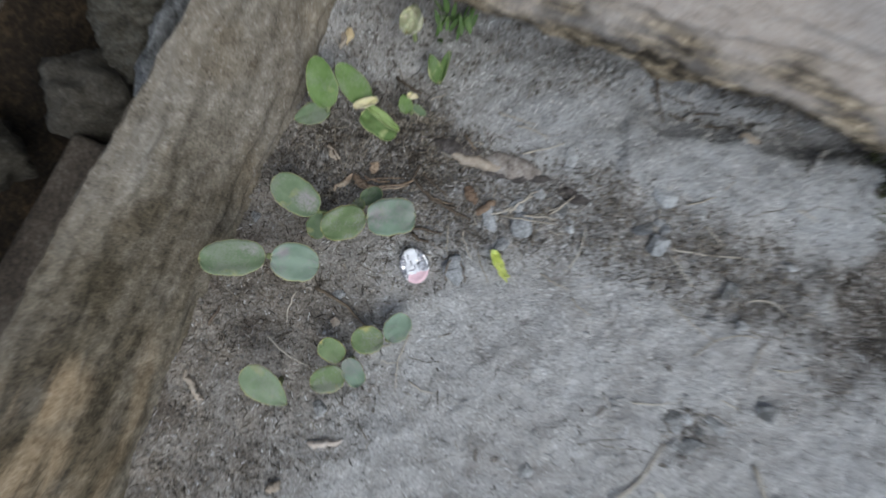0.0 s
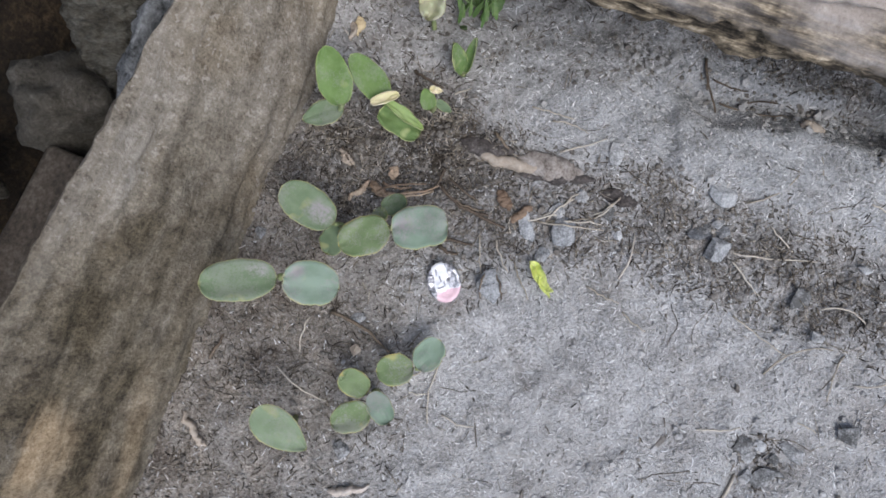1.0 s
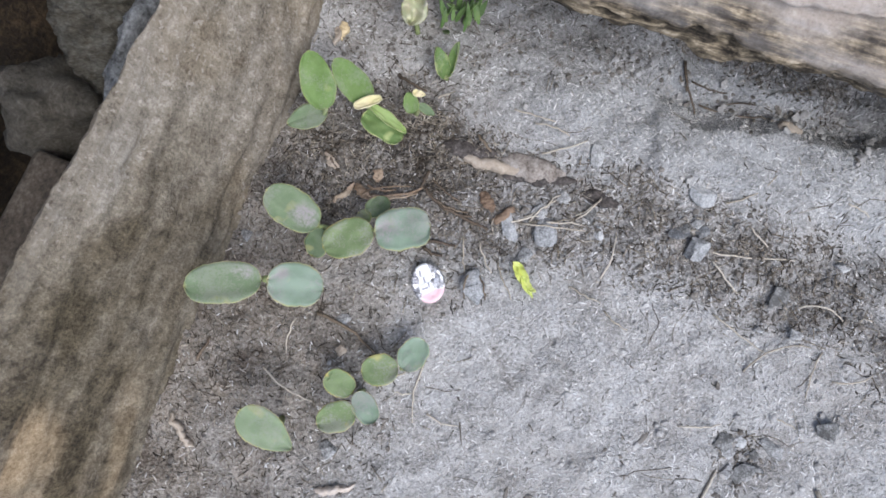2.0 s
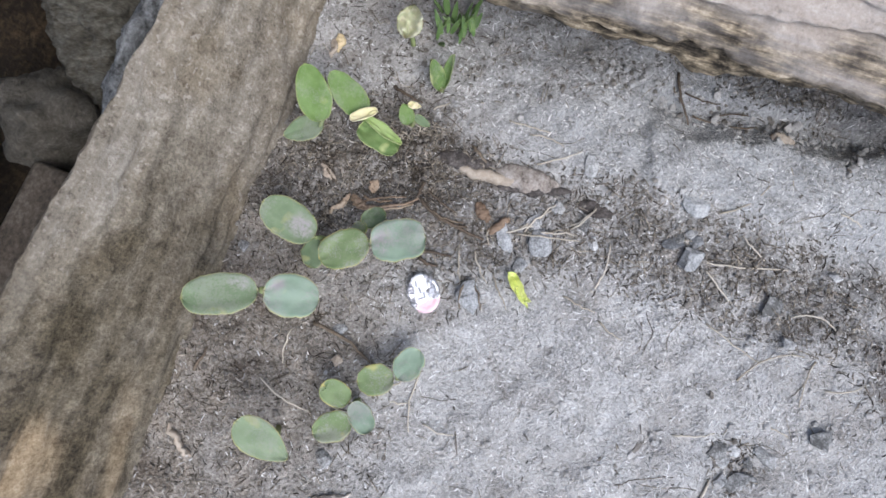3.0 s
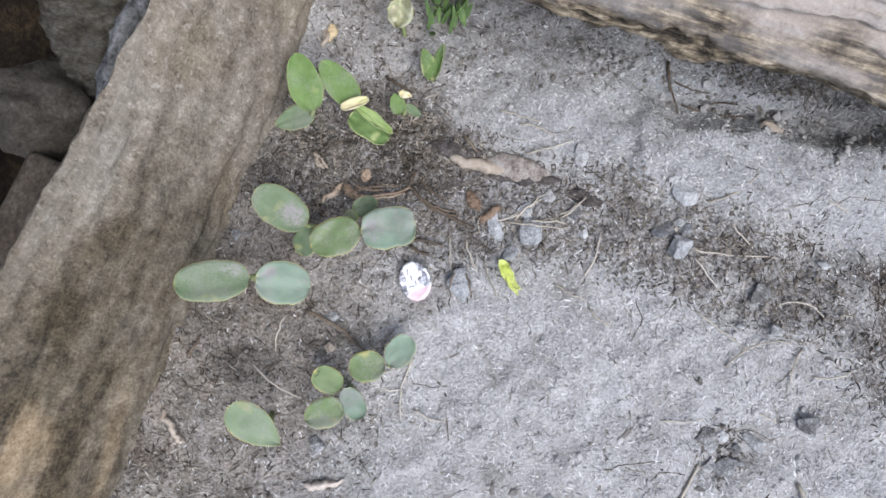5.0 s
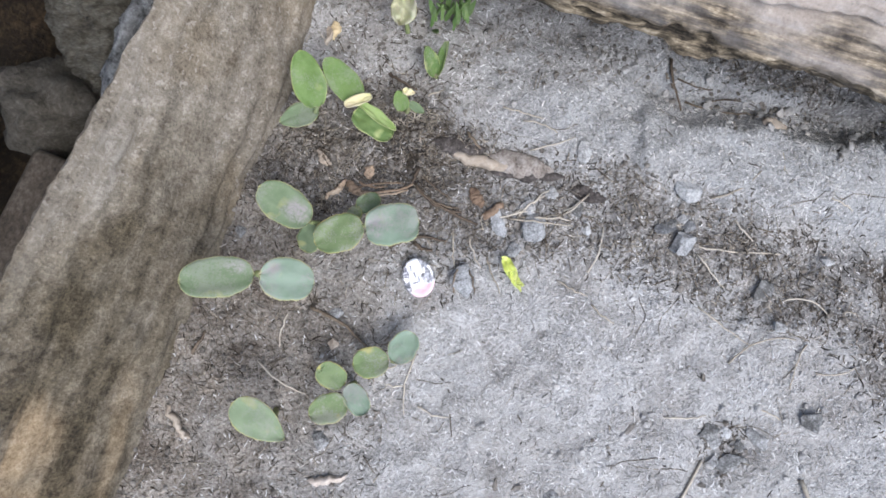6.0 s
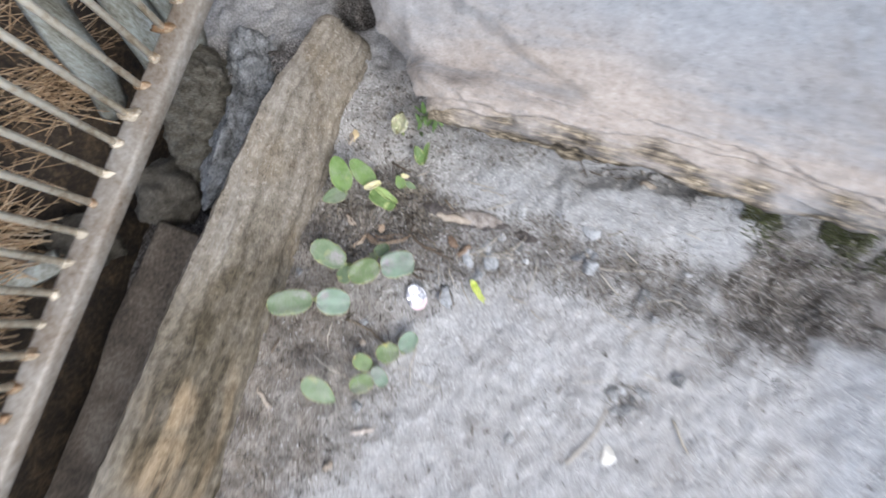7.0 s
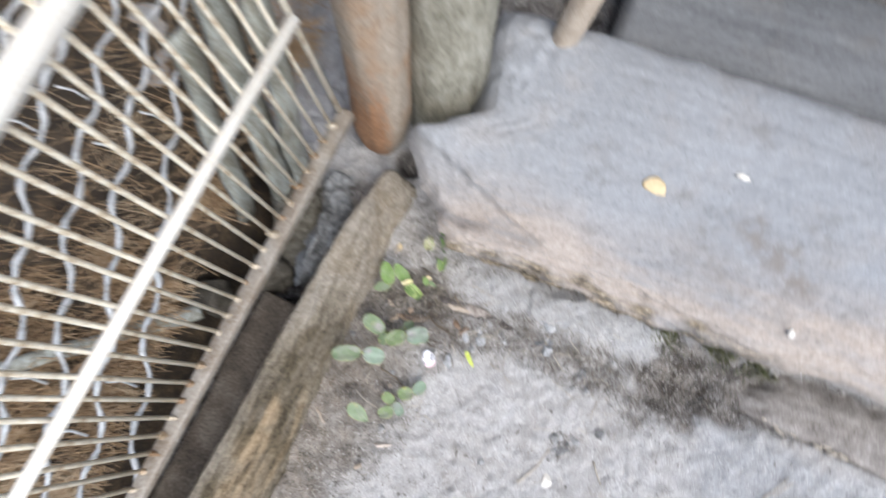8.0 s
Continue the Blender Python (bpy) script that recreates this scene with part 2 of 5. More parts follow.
M_timber = wood_material("brown_weathered_timber", [(0.38, (0.078, 0.063, 0.045)), (0.45, (0.165, 0.141, 0.110)), (0.53, (0.236, 0.207, 0.168)), (0.62, (0.37, 0.334, 0.280))],
                         [(0.38, (0.064, 0.046, 0.026)), (0.45, (0.135, 0.102, 0.064)), (0.54, (0.205, 0.164, 0.110)), (0.64, (0.31, 0.255, 0.18))], radians(64), depth=0.0026,
                         edge=[(0.38, (0.105, 0.090, 0.074)), (0.49, (0.200, 0.180, 0.154)), (0.62, (0.33, 0.303, 0.268))], ochre=True, length=6, mixin=(0.23, 0.05, 0.34, 0.38), specks=0.5)
# Board in the gap: the shade it lies in darkens this colour.
M_board = surface("brown_board_painted_shade", [(0.36, (0.024, 0.017, 0.011)), (0.46, (0.068, 0.052, 0.036)), (0.54, (0.110, 0.088, 0.064)), (0.64, (0.185, 0.155, 0.12))], 24, 300, relief=0.7, depth=0.002)
M_mudboard = surface("mud_stained_board", [(0.36, (0.080, 0.070, 0.062)), (0.46, (0.175, 0.157, 0.144)), (0.56, (0.250, 0.231, 0.216)), (0.66, (0.38, 0.36, 0.345))], 60, 420, relief=0.8, depth=0.002)
M_stone = surface("grey_pebble", [(0.36, (0.09, 0.088, 0.085)), (0.47, (0.22, 0.219, 0.217)), (0.56, (0.33, 0.329, 0.328)), (0.68, (0.52, 0.52, 0.52))], 220, 900, per_object=0.25, depth=0.0006)
M_palestone = surface("pale_pebble", [(0.36, (0.12, 0.122, 0.125)), (0.47, (0.25, 0.254, 0.26)), (0.56, (0.345, 0.350, 0.357)), (0.68, (0.50, 0.504, 0.51))], 220, 900, per_object=0.10, depth=0.0006)
M_darkstone = surface("dark_pebble", [(0.36, (0.04, 0.041, 0.044)), (0.47, (0.085, 0.087, 0.092)), (0.56, (0.13, 0.133, 0.14)), (0.68, (0.24, 0.243, 0.25))], 220, 900, per_object=0.2, depth=0.0006)
M_rubble = surface("rough_mortar_lump", [(0.38, (0.040, 0.040, 0.038)), (0.46, (0.120, 0.122, 0.122)), (0.54, (0.195, 0.199, 0.203)), (0.63, (0.31, 0.315, 0.322))], 110, 420, relief=0.9, depth=0.003)
# Stump and tan stone: colours lowered to paint the gap's shade.
M_stump = surface("rotten_stump_painted_shade", [(0.36, (0.028, 0.023, 0.015)), (0.46, (0.074, 0.064, 0.046)), (0.54, (0.116, 0.106, 0.084)), (0.66, (0.20, 0.19, 0.165))], 60, 340, relief=1.0, depth=0.004, stretch=(1, 2.5, 1))
M_tanrubble = surface("tan_lump_painted_shade", [(0.36, (0.022, 0.018, 0.012)), (0.46, (0.058, 0.050, 0.037)), (0.55, (0.090, 0.079, 0.062)), (0.66, (0.16, 0.145, 0.12))], 70, 420, relief=0.9, depth=0.003)
M_chip = surface("bark_chip", [(0.3, (0.06, 0.038, 0.024)), (0.5, (0.15, 0.098, 0.065)), (0.72, (0.28, 0.20, 0.14))], 120, 700, per_object=0.3, stretch=(1, 3, 1), depth=0.0005)
M_barkpale = surface("pinkish_bark", [(0.36, (0.10, 0.082, 0.068)), (0.47, (0.24, 0.205, 0.18)), (0.57, (0.34, 0.31, 0.285)), (0.70, (0.46, 0.43, 0.40))], 130, 700, depth=0.0012)
M_wetbark = surface("damp_bark", [(0.36, (0.016, 0.013, 0.012)), (0.48, (0.052, 0.043, 0.039)), (0.57, (0.095, 0.082, 0.076)), (0.66, (0.19, 0.172, 0.16))], 140, 700, depth=0.001)
M_palewood = surface("pale_bare_wood", [(0.3, (0.22, 0.175, 0.13)), (0.5, (0.37, 0.31, 0.25)), (0.72, (0.50, 0.44, 0.37))], 70, 500, depth=0.0006)
M_bleached = surface("bleached_wood", [(0.3, (0.34, 0.27, 0.21)), (0.5, (0.52, 0.455, 0.40)), (0.72, (0.64, 0.59, 0.54))], 70, 500, depth=0.0006)
M_husk = surface("yellow_husk", [(0.3, (0.46, 0.35, 0.20)), (0.6, (0.62, 0.50, 0.31)), (0.75, (0.70, 0.61, 0.45))], 90, 500, depth=0.0004)
M_straw = surface("dry_straw", [(0.3, (0.32, 0.28, 0.22)), (0.5, (0.46, 0.41, 0.34)), (0.75, (0.58, 0.53, 0.45))], 120, 500, per_object=0.35, depth=0.0002)
M_root = surface("orange_brown_root", [(0.3, (0.17, 0.115, 0.075)), (0.5, (0.33, 0.24, 0.165)), (0.75, (0.48, 0.385, 0.285))], 150, 600, per_object=0.3, depth=0.0003)
M_twig = surface("brown_twig", [(0.3, (0.05, 0.036, 0.026)), (0.5, (0.11, 0.082, 0.058)), (0.75, (0.21, 0.165, 0.12))], 150, 600, per_object=0.3, depth=0.0003)
M_crumb = surface("soil_crumb", [(0.34, (0.040, 0.034, 0.028)), (0.48, (0.135, 0.120, 0.105)), (0.60, (0.25, 0.23, 0.208)), (0.72, (0.40, 0.375, 0.35))], 60, 400, depth=0.0004)
M_sandcrumb = surface("sand_crumb", [(0.3, (0.17, 0.16, 0.15)), (0.5, (0.36, 0.35, 0.34)), (0.72, (0.56, 0.55, 0.54))], 60, 400, depth=0.0004)
M_chaff = island_surface("pale_chaff", [(0.0, (0.16, 0.15, 0.138)), (0.22, (0.30, 0.29, 0.28)), (0.55, (0.45, 0.44, 0.43)), (0.85, (0.62, 0.615, 0.61)), (1.0, (0.76, 0.755, 0.75))])
M_darkchaff = island_surface("dark_chaff", [(0.0, (0.016, 0.013, 0.010)), (0.40, (0.055, 0.043, 0.033)), (0.68, (0.14, 0.115, 0.09)), (0.88, (0.29, 0.26, 0.23)), (1.0, (0.50, 0.47, 0.43))])
M_fibre = surface("plant_litter", [(0.38, (0.030, 0.023, 0.017)), (0.47, (0.095, 0.075, 0.056)), (0.54, (0.24, 0.205, 0.16)), (0.62, (0.50, 0.45, 0.375))], 70, 300, depth=0.0002)
M_hay = surface("brown_hay", [(0.38, (0.10, 0.060, 0.030)), (0.46, (0.28, 0.178, 0.092)), (0.53, (0.43, 0.30, 0.175)), (0.62, (0.58, 0.47, 0.33))], 9, 160, depth=0.0003)
# Hay bed nearly black: the deep shadow behind the grille is in this colour.
M_haybed = surface("trodden_hay_painted_shade", [(0.36, (0.006, 0.005, 0.004)), (0.5, (0.036, 0.025, 0.015)), (0.66, (0.13, 0.088, 0.05))], 30, 220, relief=1.0, depth=0.004)
M_wire = surface("rusty_cream_wire", [(0.34, (0.20, 0.11, 0.05)), (0.43, (0.50, 0.39, 0.25)), (0.49, (0.78, 0.71, 0.57)), (0.70, (0.86, 0.83, 0.75))], 40, 260, rough=0.22, rough2=0.45, metal=0.25, depth=0.0003)
M_rod = surface("worn_white_rod", [(0.28, (0.40, 0.32, 0.22)), (0.42, (0.64, 0.60, 0.53)), (0.72, (0.77, 0.75, 0.70))], 30, 300, rough=0.25, rough2=0.4, metal=0.0, depth=0.0002)
M_bar = surface("dull_painted_steel", [(0.34, (0.10, 0.066, 0.040)), (0.44, (0.175, 0.143, 0.110)), (0.54, (0.235, 0.208, 0.175)), (0.66, (0.33, 0.305, 0.27))], 35, 260, rough=0.55, metal=0.1, depth=0.0004)
M_weld = surface("rusty_weld", [(0.32, (0.17, 0.095, 0.045)), (0.48, (0.30, 0.225, 0.145)), (0.62, (0.50, 0.44, 0.345))], 120, 500, rough=0.45, metal=0.3, depth=0.0006, per_object=0.3)
M_net = surface("galvanised_netting", [(0.34, (0.28, 0.28, 0.27)), (0.48, (0.48, 0.49, 0.49)), (0.66, (0.68, 0.695, 0.70))], 60, 300, rough=0.45, metal=0.15, depth=0.0002)
M_slat = surface("grey_green_slat", [(0.36, (0.105, 0.090, 0.062)), (0.46, (0.235, 0.228, 0.185)), (0.55, (0.35, 0.36, 0.32)), (0.66, (0.50, 0.515, 0.49))], 34, 240, stretch=(3, 3, 0.5), depth=0.0008)
M_rustpost = wood_material("orange_brown_post", [(0.34, (0.11, 0.085, 0.06)), (0.45, (0.24, 0.195, 0.15)), (0.56, (0.35, 0.30, 0.245)), (0.68, (0.46, 0.42, 0.36))],
                           [(0.34, (0.12, 0.06, 0.028)), (0.5, (0.28, 0.155, 0.075)), (0.66, (0.42, 0.28, 0.17))], 0, length=0.3,
                           edge=[(0.34, (0.075, 0.036, 0.018)), (0.45, (0.175, 0.088, 0.044)), (0.56, (0.28, 0.155, 0.085)), (0.68, (0.40, 0.27, 0.17))])
M_barkpost = surface("greenish_barked_post", [(0.34, (0.095, 0.085, 0.062)), (0.45, (0.200, 0.188, 0.146)), (0.55, (0.285, 0.272, 0.222)), (0.66, (0.40, 0.375, 0.325))], 26, 170, relief=1.0, depth=0.004, stretch=(1, 1, 0.35))
# Backdrop colour: the darkness beyond is painted nearly black.
M_wall = surface("dark_backdrop", [(0.3, (0.018, 0.015, 0.013)), (0.55, (0.04, 0.034, 0.029)), (0.75, (0.07, 0.06, 0.05))], 8, 120, stretch=(1, 1, 0.2))
M_leaf = leaf_material("green_cotyledon", (0.125, 0.172, 0.092), (0.175, 0.226, 0.135), (0.40, 0.38, 0.16), 0.30)
M_leafpale = leaf_material("pale_grey_green_cotyledon", (0.175, 0.240, 0.172), (0.235, 0.300, 0.232), (0.42, 0.38, 0.17), 0.55, 0.4)
M_leaflight = leaf_material("light_green_cotyledon", (0.170, 0.222, 0.130), (0.225, 0.280, 0.175), (0.42, 0.38, 0.15), 0.35, 0.3)
M_leafolive = leaf_material("olive_cotyledon", (0.130, 0.180, 0.080), (0.185, 0.238, 0.118), (0.44, 0.38, 0.13), 0.5)
M_leafbright = leaf_material("fresh_green_leaf", (0.105, 0.172, 0.045), (0.165, 0.242, 0.085), (0.30, 0.34, 0.12), 0.25)
M_leafyellow = leaf_material("yellow_green_scrap", (0.50, 0.56, 0.12), (0.62, 0.66, 0.26), (0.66, 0.66, 0.36), 0.05)
M_leafyellowgreen = leaf_material("yellow_green_leaf", (0.21, 0.30, 0.085), (0.30, 0.39, 0.14), (0.55, 0.56, 0.28), 0.12)
M_fold = leaf_material("cream_leaf_fold", (0.66, 0.58, 0.38), (0.60, 0.56, 0.30), (0.70, 0.64, 0.48), 0.1)
M_leafdark = leaf_material("dark_leaf_inside", (0.090, 0.150, 0.045), (0.165, 0.235, 0.085), (0.50, 0.52, 0.24), 0.30)
M_cream = leaf_material("cream_withered_leaf", (0.58, 0.56, 0.44), (0.50, 0.51, 0.34), (0.36, 0.33, 0.16), 0.3)
M_weed = leaf_material("feathery_green", (0.085, 0.155, 0.045), (0.15, 0.235, 0.08), (0.24, 0.32, 0.12), 0.25)
M_moss = leaf_material("dull_moss", (0.095, 0.105, 0.048), (0.15, 0.155, 0.075), (0.15, 0.155, 0.075), 0.3)
M_stem = leaf_material("pale_stem", (0.20, 0.25, 0.10), (0.27, 0.30, 0.14), (0.27, 0.30, 0.14), 0.2)


# ---- mesh helpers ----
def fbm(x, y, z=0.0, octaves=3):
    return noise.fractal(Vector((x, y, z)), 0.9, 2.0, octaves)


def mesh_of(name, bm, material, smooth=True):
    me = bpy.data.meshes.new(name)
    bm.normal_update()
    bm.to_mesh(me)
    bm.free()
    if smooth:
        me.shade_smooth()
    me.materials.append(material)
    return me


def part(name, bm, material, parent, label="", m=None, smooth=True):
    ob = new(name, mesh_of(name, bm, material, smooth))
    ob.parent = parent
    if m is not None:
        ob.matrix_basis = m
    return tagged(ob, label)


def thing(name, bm, material, label, category, group="", m=None, smooth=True, kind=""):
    ob = new(name, mesh_of(name, bm, material, smooth))
    if m is not None:
        ob.matrix_basis = m
    return tagged(ob, label, category, group, kind)


def group_of(name, place, label, category, group=""):
    ob = new(name)
    ob.empty_display_size = 0.01
    ob.location = place
    return tagged(ob, label, category, group)


def tube(points, radii, sides=8, bm=None, flat=1.0):
    """A closed round tube along the points."""
    bm = bm or bmesh.new()
    pts = [Vector(p) for p in points]
    if isinstance(radii, (int, float)):
        radii = [radii] * len(pts)
    rings = []
    side = None
    for i, p in enumerate(pts):
        d = (pts[min(i + 1, len(pts) - 1)] - pts[max(i - 1, 0)]).normalized()
        if side is None:
            side = d.orthogonal().normalized()
            if abs(d.z) < 0.9:
                side = d.cross(Vector((0, 0, 1))).normalized()
        side = (side - d * side.dot(d)).normalized()
        up = side.cross(d)
        rings.append([bm.verts.new(p + radii[i] * (math.cos(a) * side + flat * math.sin(a) * up)) for a in (2 * math.pi * k / sides for k in range(sides))])
    for a, b in zip(rings, rings[1:]):
        for k in range(sides):
            bm.faces.new((a[k], a[(k + 1) % sides], b[(k + 1) % sides], b[k]))
    bm.faces.new(rings[0][::-1])
    bm.faces.new(rings[-1])
    return bm


def curve_points(a, b, bend, lift=0.0, n=6, wob=0.0, seed=0.0):
    """Points from a to b in a bow of sideways bend and upward lift."""
    a, b = Vector(a), Vector(b)
    d = b - a
    s = d.cross(Vector((0, 0, 1))).normalized()
    out = []
    for i in range(n):
        t = i / (n - 1)
        w = 4 * t * (1 - t)
        out.append(a + d * t + s * (bend * w + wob * noise.noise((seed + 7 * t, seed, 3.1))) + Vector((0, 0, lift * w)))
    return out


def box_bm(sx, sy, sz, bevel=0.0, m=None):
    bm = bmesh.new()
    bmesh.ops.create_cube(bm, size=1.0)
    bmesh.ops.scale(bm, vec=(sx, sy, sz), verts=bm.verts)
    if bevel:
        bmesh.ops.bevel(bm, geom=list(bm.edges), offset=bevel, segments=2, affect="EDGES", profile=0.5)
    if m is not None:
        bm.transform(m)
    return bm


def lump(sx, sy, sz, seed, rough=0.25, sub=3, facet=0.5, freq=1.3, cut=0.50):
    """An irregular stone about its own middle."""
    bm = bmesh.new()
    bmesh.ops.create_icosphere(bm, subdivisions=sub, radius=1.0)
    rnd = random.Random(seed)
    cuts = [(Vector((rnd.uniform(-1, 1), rnd.uniform(-1, 1), rnd.uniform(-1, 1))).normalized(), rnd.uniform(cut, 0.82)) for _ in range(12)]
    for v in bm.verts:
        p = v.co.copy()
        p *= 1 + rough * fbm(p.x * freq + seed, p.y * freq, p.z * freq, 4)
        for n, c in cuts:
            over = p.dot(n) - c
            if over > 0:
                p -= n * over * facet * 1.6
        v.co = Vector((p.x * sx, p.y * sy, p.z * sz))
    return bm


# ---- ground ----
def near_line(x, y, pts):
    best = 9.0
    for (ax, ay), (bx, by) in zip(pts, pts[1:]):
        dx, dy = bx - ax, by - ay
        t = max(0.0, min(1.0, ((x - ax) * dx + (y - ay) * dy) / (dx * dx + dy * dy)))
        best = min(best, math.hypot(x - ax - t * dx, y - ay - t * dy))
    return best


def step(a, b, v):
    t = max(0.0, min(1.0, (v - a) / (b - a)))
    return t * t * (3 - 2 * t)


LITTER_BAND = [(-0.105, 0.145), (-0.06, 0.142), (-0.02, 0.118), (0.03, 0.10), (0.10, 0.086), (0.16, 0.058), (0.22, 0.045), (0.29, 0.03)]
TIMBER_FOOT = [(-0.392, -0.427), (-0.239, -0.112), (-0.192, 0.009), (-0.149, 0.100), (-0.100, 0.231), (-0.085, 0.29)]
MUCK = [(0.285, 0.060), (0.335, 0.036), (0.42, 0.005)]
LOG_FOOT = [(-0.03, 0.262), (0.074, 0.205), (0.17, 0.176), (0.45, 0.06), (1.2, -0.22)]


# Dark soil mask: damp litter and mud, plus shade painted in three spots.
def litter(x, y):
    w = 0.030 + 0.012 * noise.noise((x * 18, y * 18, 2.0)) + 0.010 * step(-0.01, -0.05, x)
    a = step(w + 0.016, w - 0.014, near_line(x, y, LITTER_BAND))
    pit = step(0.024, 0.008, math.hypot(x - 0.119, y + 0.034) + 0.008 * noise.noise((x * 80, y * 80, 1.0)))
    hollow = step(0.090, 0.035, math.hypot((x - 0.275) * 0.75 + (y - 0.035) * 0.3, (y - 0.040) * 0.85) + 0.035 * noise.noise((x * 22, y * 22, 3.0)) + 0.012 * noise.noise((x * 70, y * 70, 3.0)))
    mud_and_shade = 0.55 * step(0.03 + 0.05 * step(0.2, 0.3, x), 0.0 + 0.045 * step(0.2, 0.3, x), near_line(x, y, LOG_FOOT) + 0.022 * step(0.16, 0.06, x) + 0.012 * noise.noise((x * 30, y * 30, 4.0)))
    patchy = 0.30 * noise.noise((x * 45, y * 45, 11.0))
    # Crevice between log end and post: its shade painted as dark soil.
    mud_and_shade = max(mud_and_shade, step(0.035, 0.012, math.hypot(x + 0.075, y - 0.335)))
    mud_and_shade = max(mud_and_shade, (0.16 + 0.5 * noise.noise((x * 30, y * 30, 8.0))) * step(0.22, 0.28, y) * step(0.02, -0.08, x + 0.35 * (y - 0.25)))
    # Gap under the grille: shade painted dark on the sunken ground.
    gap = step(0.0, 0.02, (-0.302 + (y + 0.1) * 0.488) - x) * step(0.34, 0.28, y) * step(1.2, 0.6, -x) * step(1.2, 0.6, -y)
    # Behind the front log: the shaded void painted on the ground.
    mud_and_shade = max(mud_and_shade, 0.95 * step(0.455, 0.485, y + 0.36 * x) * step(0.9, 0.7, y) * step(1.2, 0.8, x) * step(-0.14, -0.10, x))
    muck = 0.75 * step(0.046, 0.022, near_line(x, y, MUCK) + 0.012 * noise.noise((x * 40, y * 40, 7.0))) * (1 + 1.5 * patchy)
    return max(muck, a * min(1.0, 0.48 + 0.08 * step(0.03, -0.05, x) + 0.45 * step(0.045, 0.015, math.hypot(x + 0.045, (y - 0.142) * 1.3)) + patchy), 0.42 * pit, (0.80 + 0.9 * patchy + 1.3 * step(0.055, 0.015, math.hypot((x - 0.268) * 1.3, (y - 0.042) * 0.7) + 0.012 * noise.noise((x * 60, y * 60, 5.0)))) * hollow * (1 - heap(x, y)), mud_and_shade, gap)


def heap(x, y):
    """The pale fine sand beside the sunk board."""
    wob = 0.02 * noise.noise((x * 20, y * 20, 6.0)) + 0.008 * noise.noise((x * 60, y * 60, 6.0))
    corner = 0.75 * step(0.235, 0.285, y + wob) * step(-0.02, -0.07, x + wob) * step(-0.25, -0.21, x)
    bank = 0.75 * step(0.095, 0.135, y + 0.38 * (x - 0.10) + wob) * step(-0.045, 0.015, x + wob) * step(0.30, 0.22, x)
    return max(corner, bank) + step(0.245, 0.30, x + wob) * step(0.012, -0.022, y + 0.42 * (x - 0.31) + wob) * step(1.2, 0.7, x) * step(0.9, 0.4, -y)


def loam(x, y):
    if y > 0.27:
        return 0.3
    d = near_line(x, y, TIMBER_FOOT)
    if x < -0.4:
        return step(1.4, 0.6, -x) * step(1.4, 0.7, abs(y))
    inner = 1 - 0.7 * step(0.15, 0.20, y + 0.02 * noise.noise((x * 30, y * 30, 2.0)))
    return max(0.40 * step(0.165, 0.21, y + 0.02 * noise.noise((x * 25, y * 25, 9.0))), inner * step(0.148, 0.025, d + 0.04 * noise.noise((x * 14, y * 14, 5.0)) + 0.02 * noise.noise((x * 45, y * 45, 5.0))))


def ground_z(x, y, fine=True):
    z = 0.0045 * noise.noise((x * 9, y * 9, 0.3)) + 0.0034 * noise.noise((x * 28, y * 28, 1.7)) + 0.0024 * noise.noise((x * 62, y * 62, 3.3))
    l = litter(x, y)
    z -= 0.004 * l
    z -= 0.022 * step(0.085, 0.0, math.hypot((x - 0.265) * 0.75 + (y - 0.05) * 0.3, (y - 0.05) * 1.1) + 0.03 * noise.noise((x * 22, y * 22, 3.0)))
    z -= 0.0022 * step(0.022, 0.004, math.hypot(x - 0.119, y + 0.032))
    z += 0.012 * step(0.16, 0.05, math.hypot(x - 0.42, (y + 0.13) * 0.9))
    z += 0.005 * step(0.022, 0.0, near_line(x, y, TIMBER_FOOT))
    bx, by = (x - 0.69) * 0.906 - (y + 0.106) * 0.423, (x - 0.69) * 0.423 + (y + 0.106) * 0.906
    z -= 0.020 * step(0.048, 0.040, abs(by)) * step(-0.385, -0.32, bx) * step(0.42, 0.38, bx)
    z += 0.024 * step(0.040, 0.004, near_line(x, y, LOG_FOOT) + 0.012 * noise.noise((x * 40, y * 40, 2.0))) * step(0.20, 0.27, x) * step(0.9, 0.6, x)
    behind = (-0.302 + (y + 0.1) * 0.488) - x
    z -= 0.03 * step(0.028, 0.01, math.hypot(x + 0.072, y - 0.338))
    z -= 0.15 * max(step(-0.01, 0.02, behind) * step(0.285, 0.235, y), step(-0.235, -0.275, x) * step(0.40, 0.34, y) * step(0.10, 0.17, y) * step(1.4, 1.0, -x))
    # a crusted block of dried mud with a broken edge
    wob = 0.006 * noise.noise((x * 40, y * 40, 9.0))
    z += 0.006 * step(0.080, 0.086, x + wob) * step(0.118, 0.126, y + 0.25 * (x - 0.08) + wob) * step(0.162, 0.154, y + 0.2 * (x - 0.08) + wob)
    z -= 0.008 * step(0.012, 0.002, abs(y + 0.22 * (x - 0.12) - 0.164 + wob)) * step(0.085, 0.105, x) * step(0.30, 0.2, x)
    if fine and -0.45 < x < 0.7 and -0.3 < y < 0.7:
        z += 0.0018 * noise.noise((x * 100, y * 100, 4.0)) + (0.0007 + 0.0012 * l) * noise.noise((x * 210, y * 210, 6.0)) + 0.0006 * noise.noise((x * 420, y * 420, 8.0))
        mud = step(0.24, 0.29, y) * step(0.0, -0.04, x)
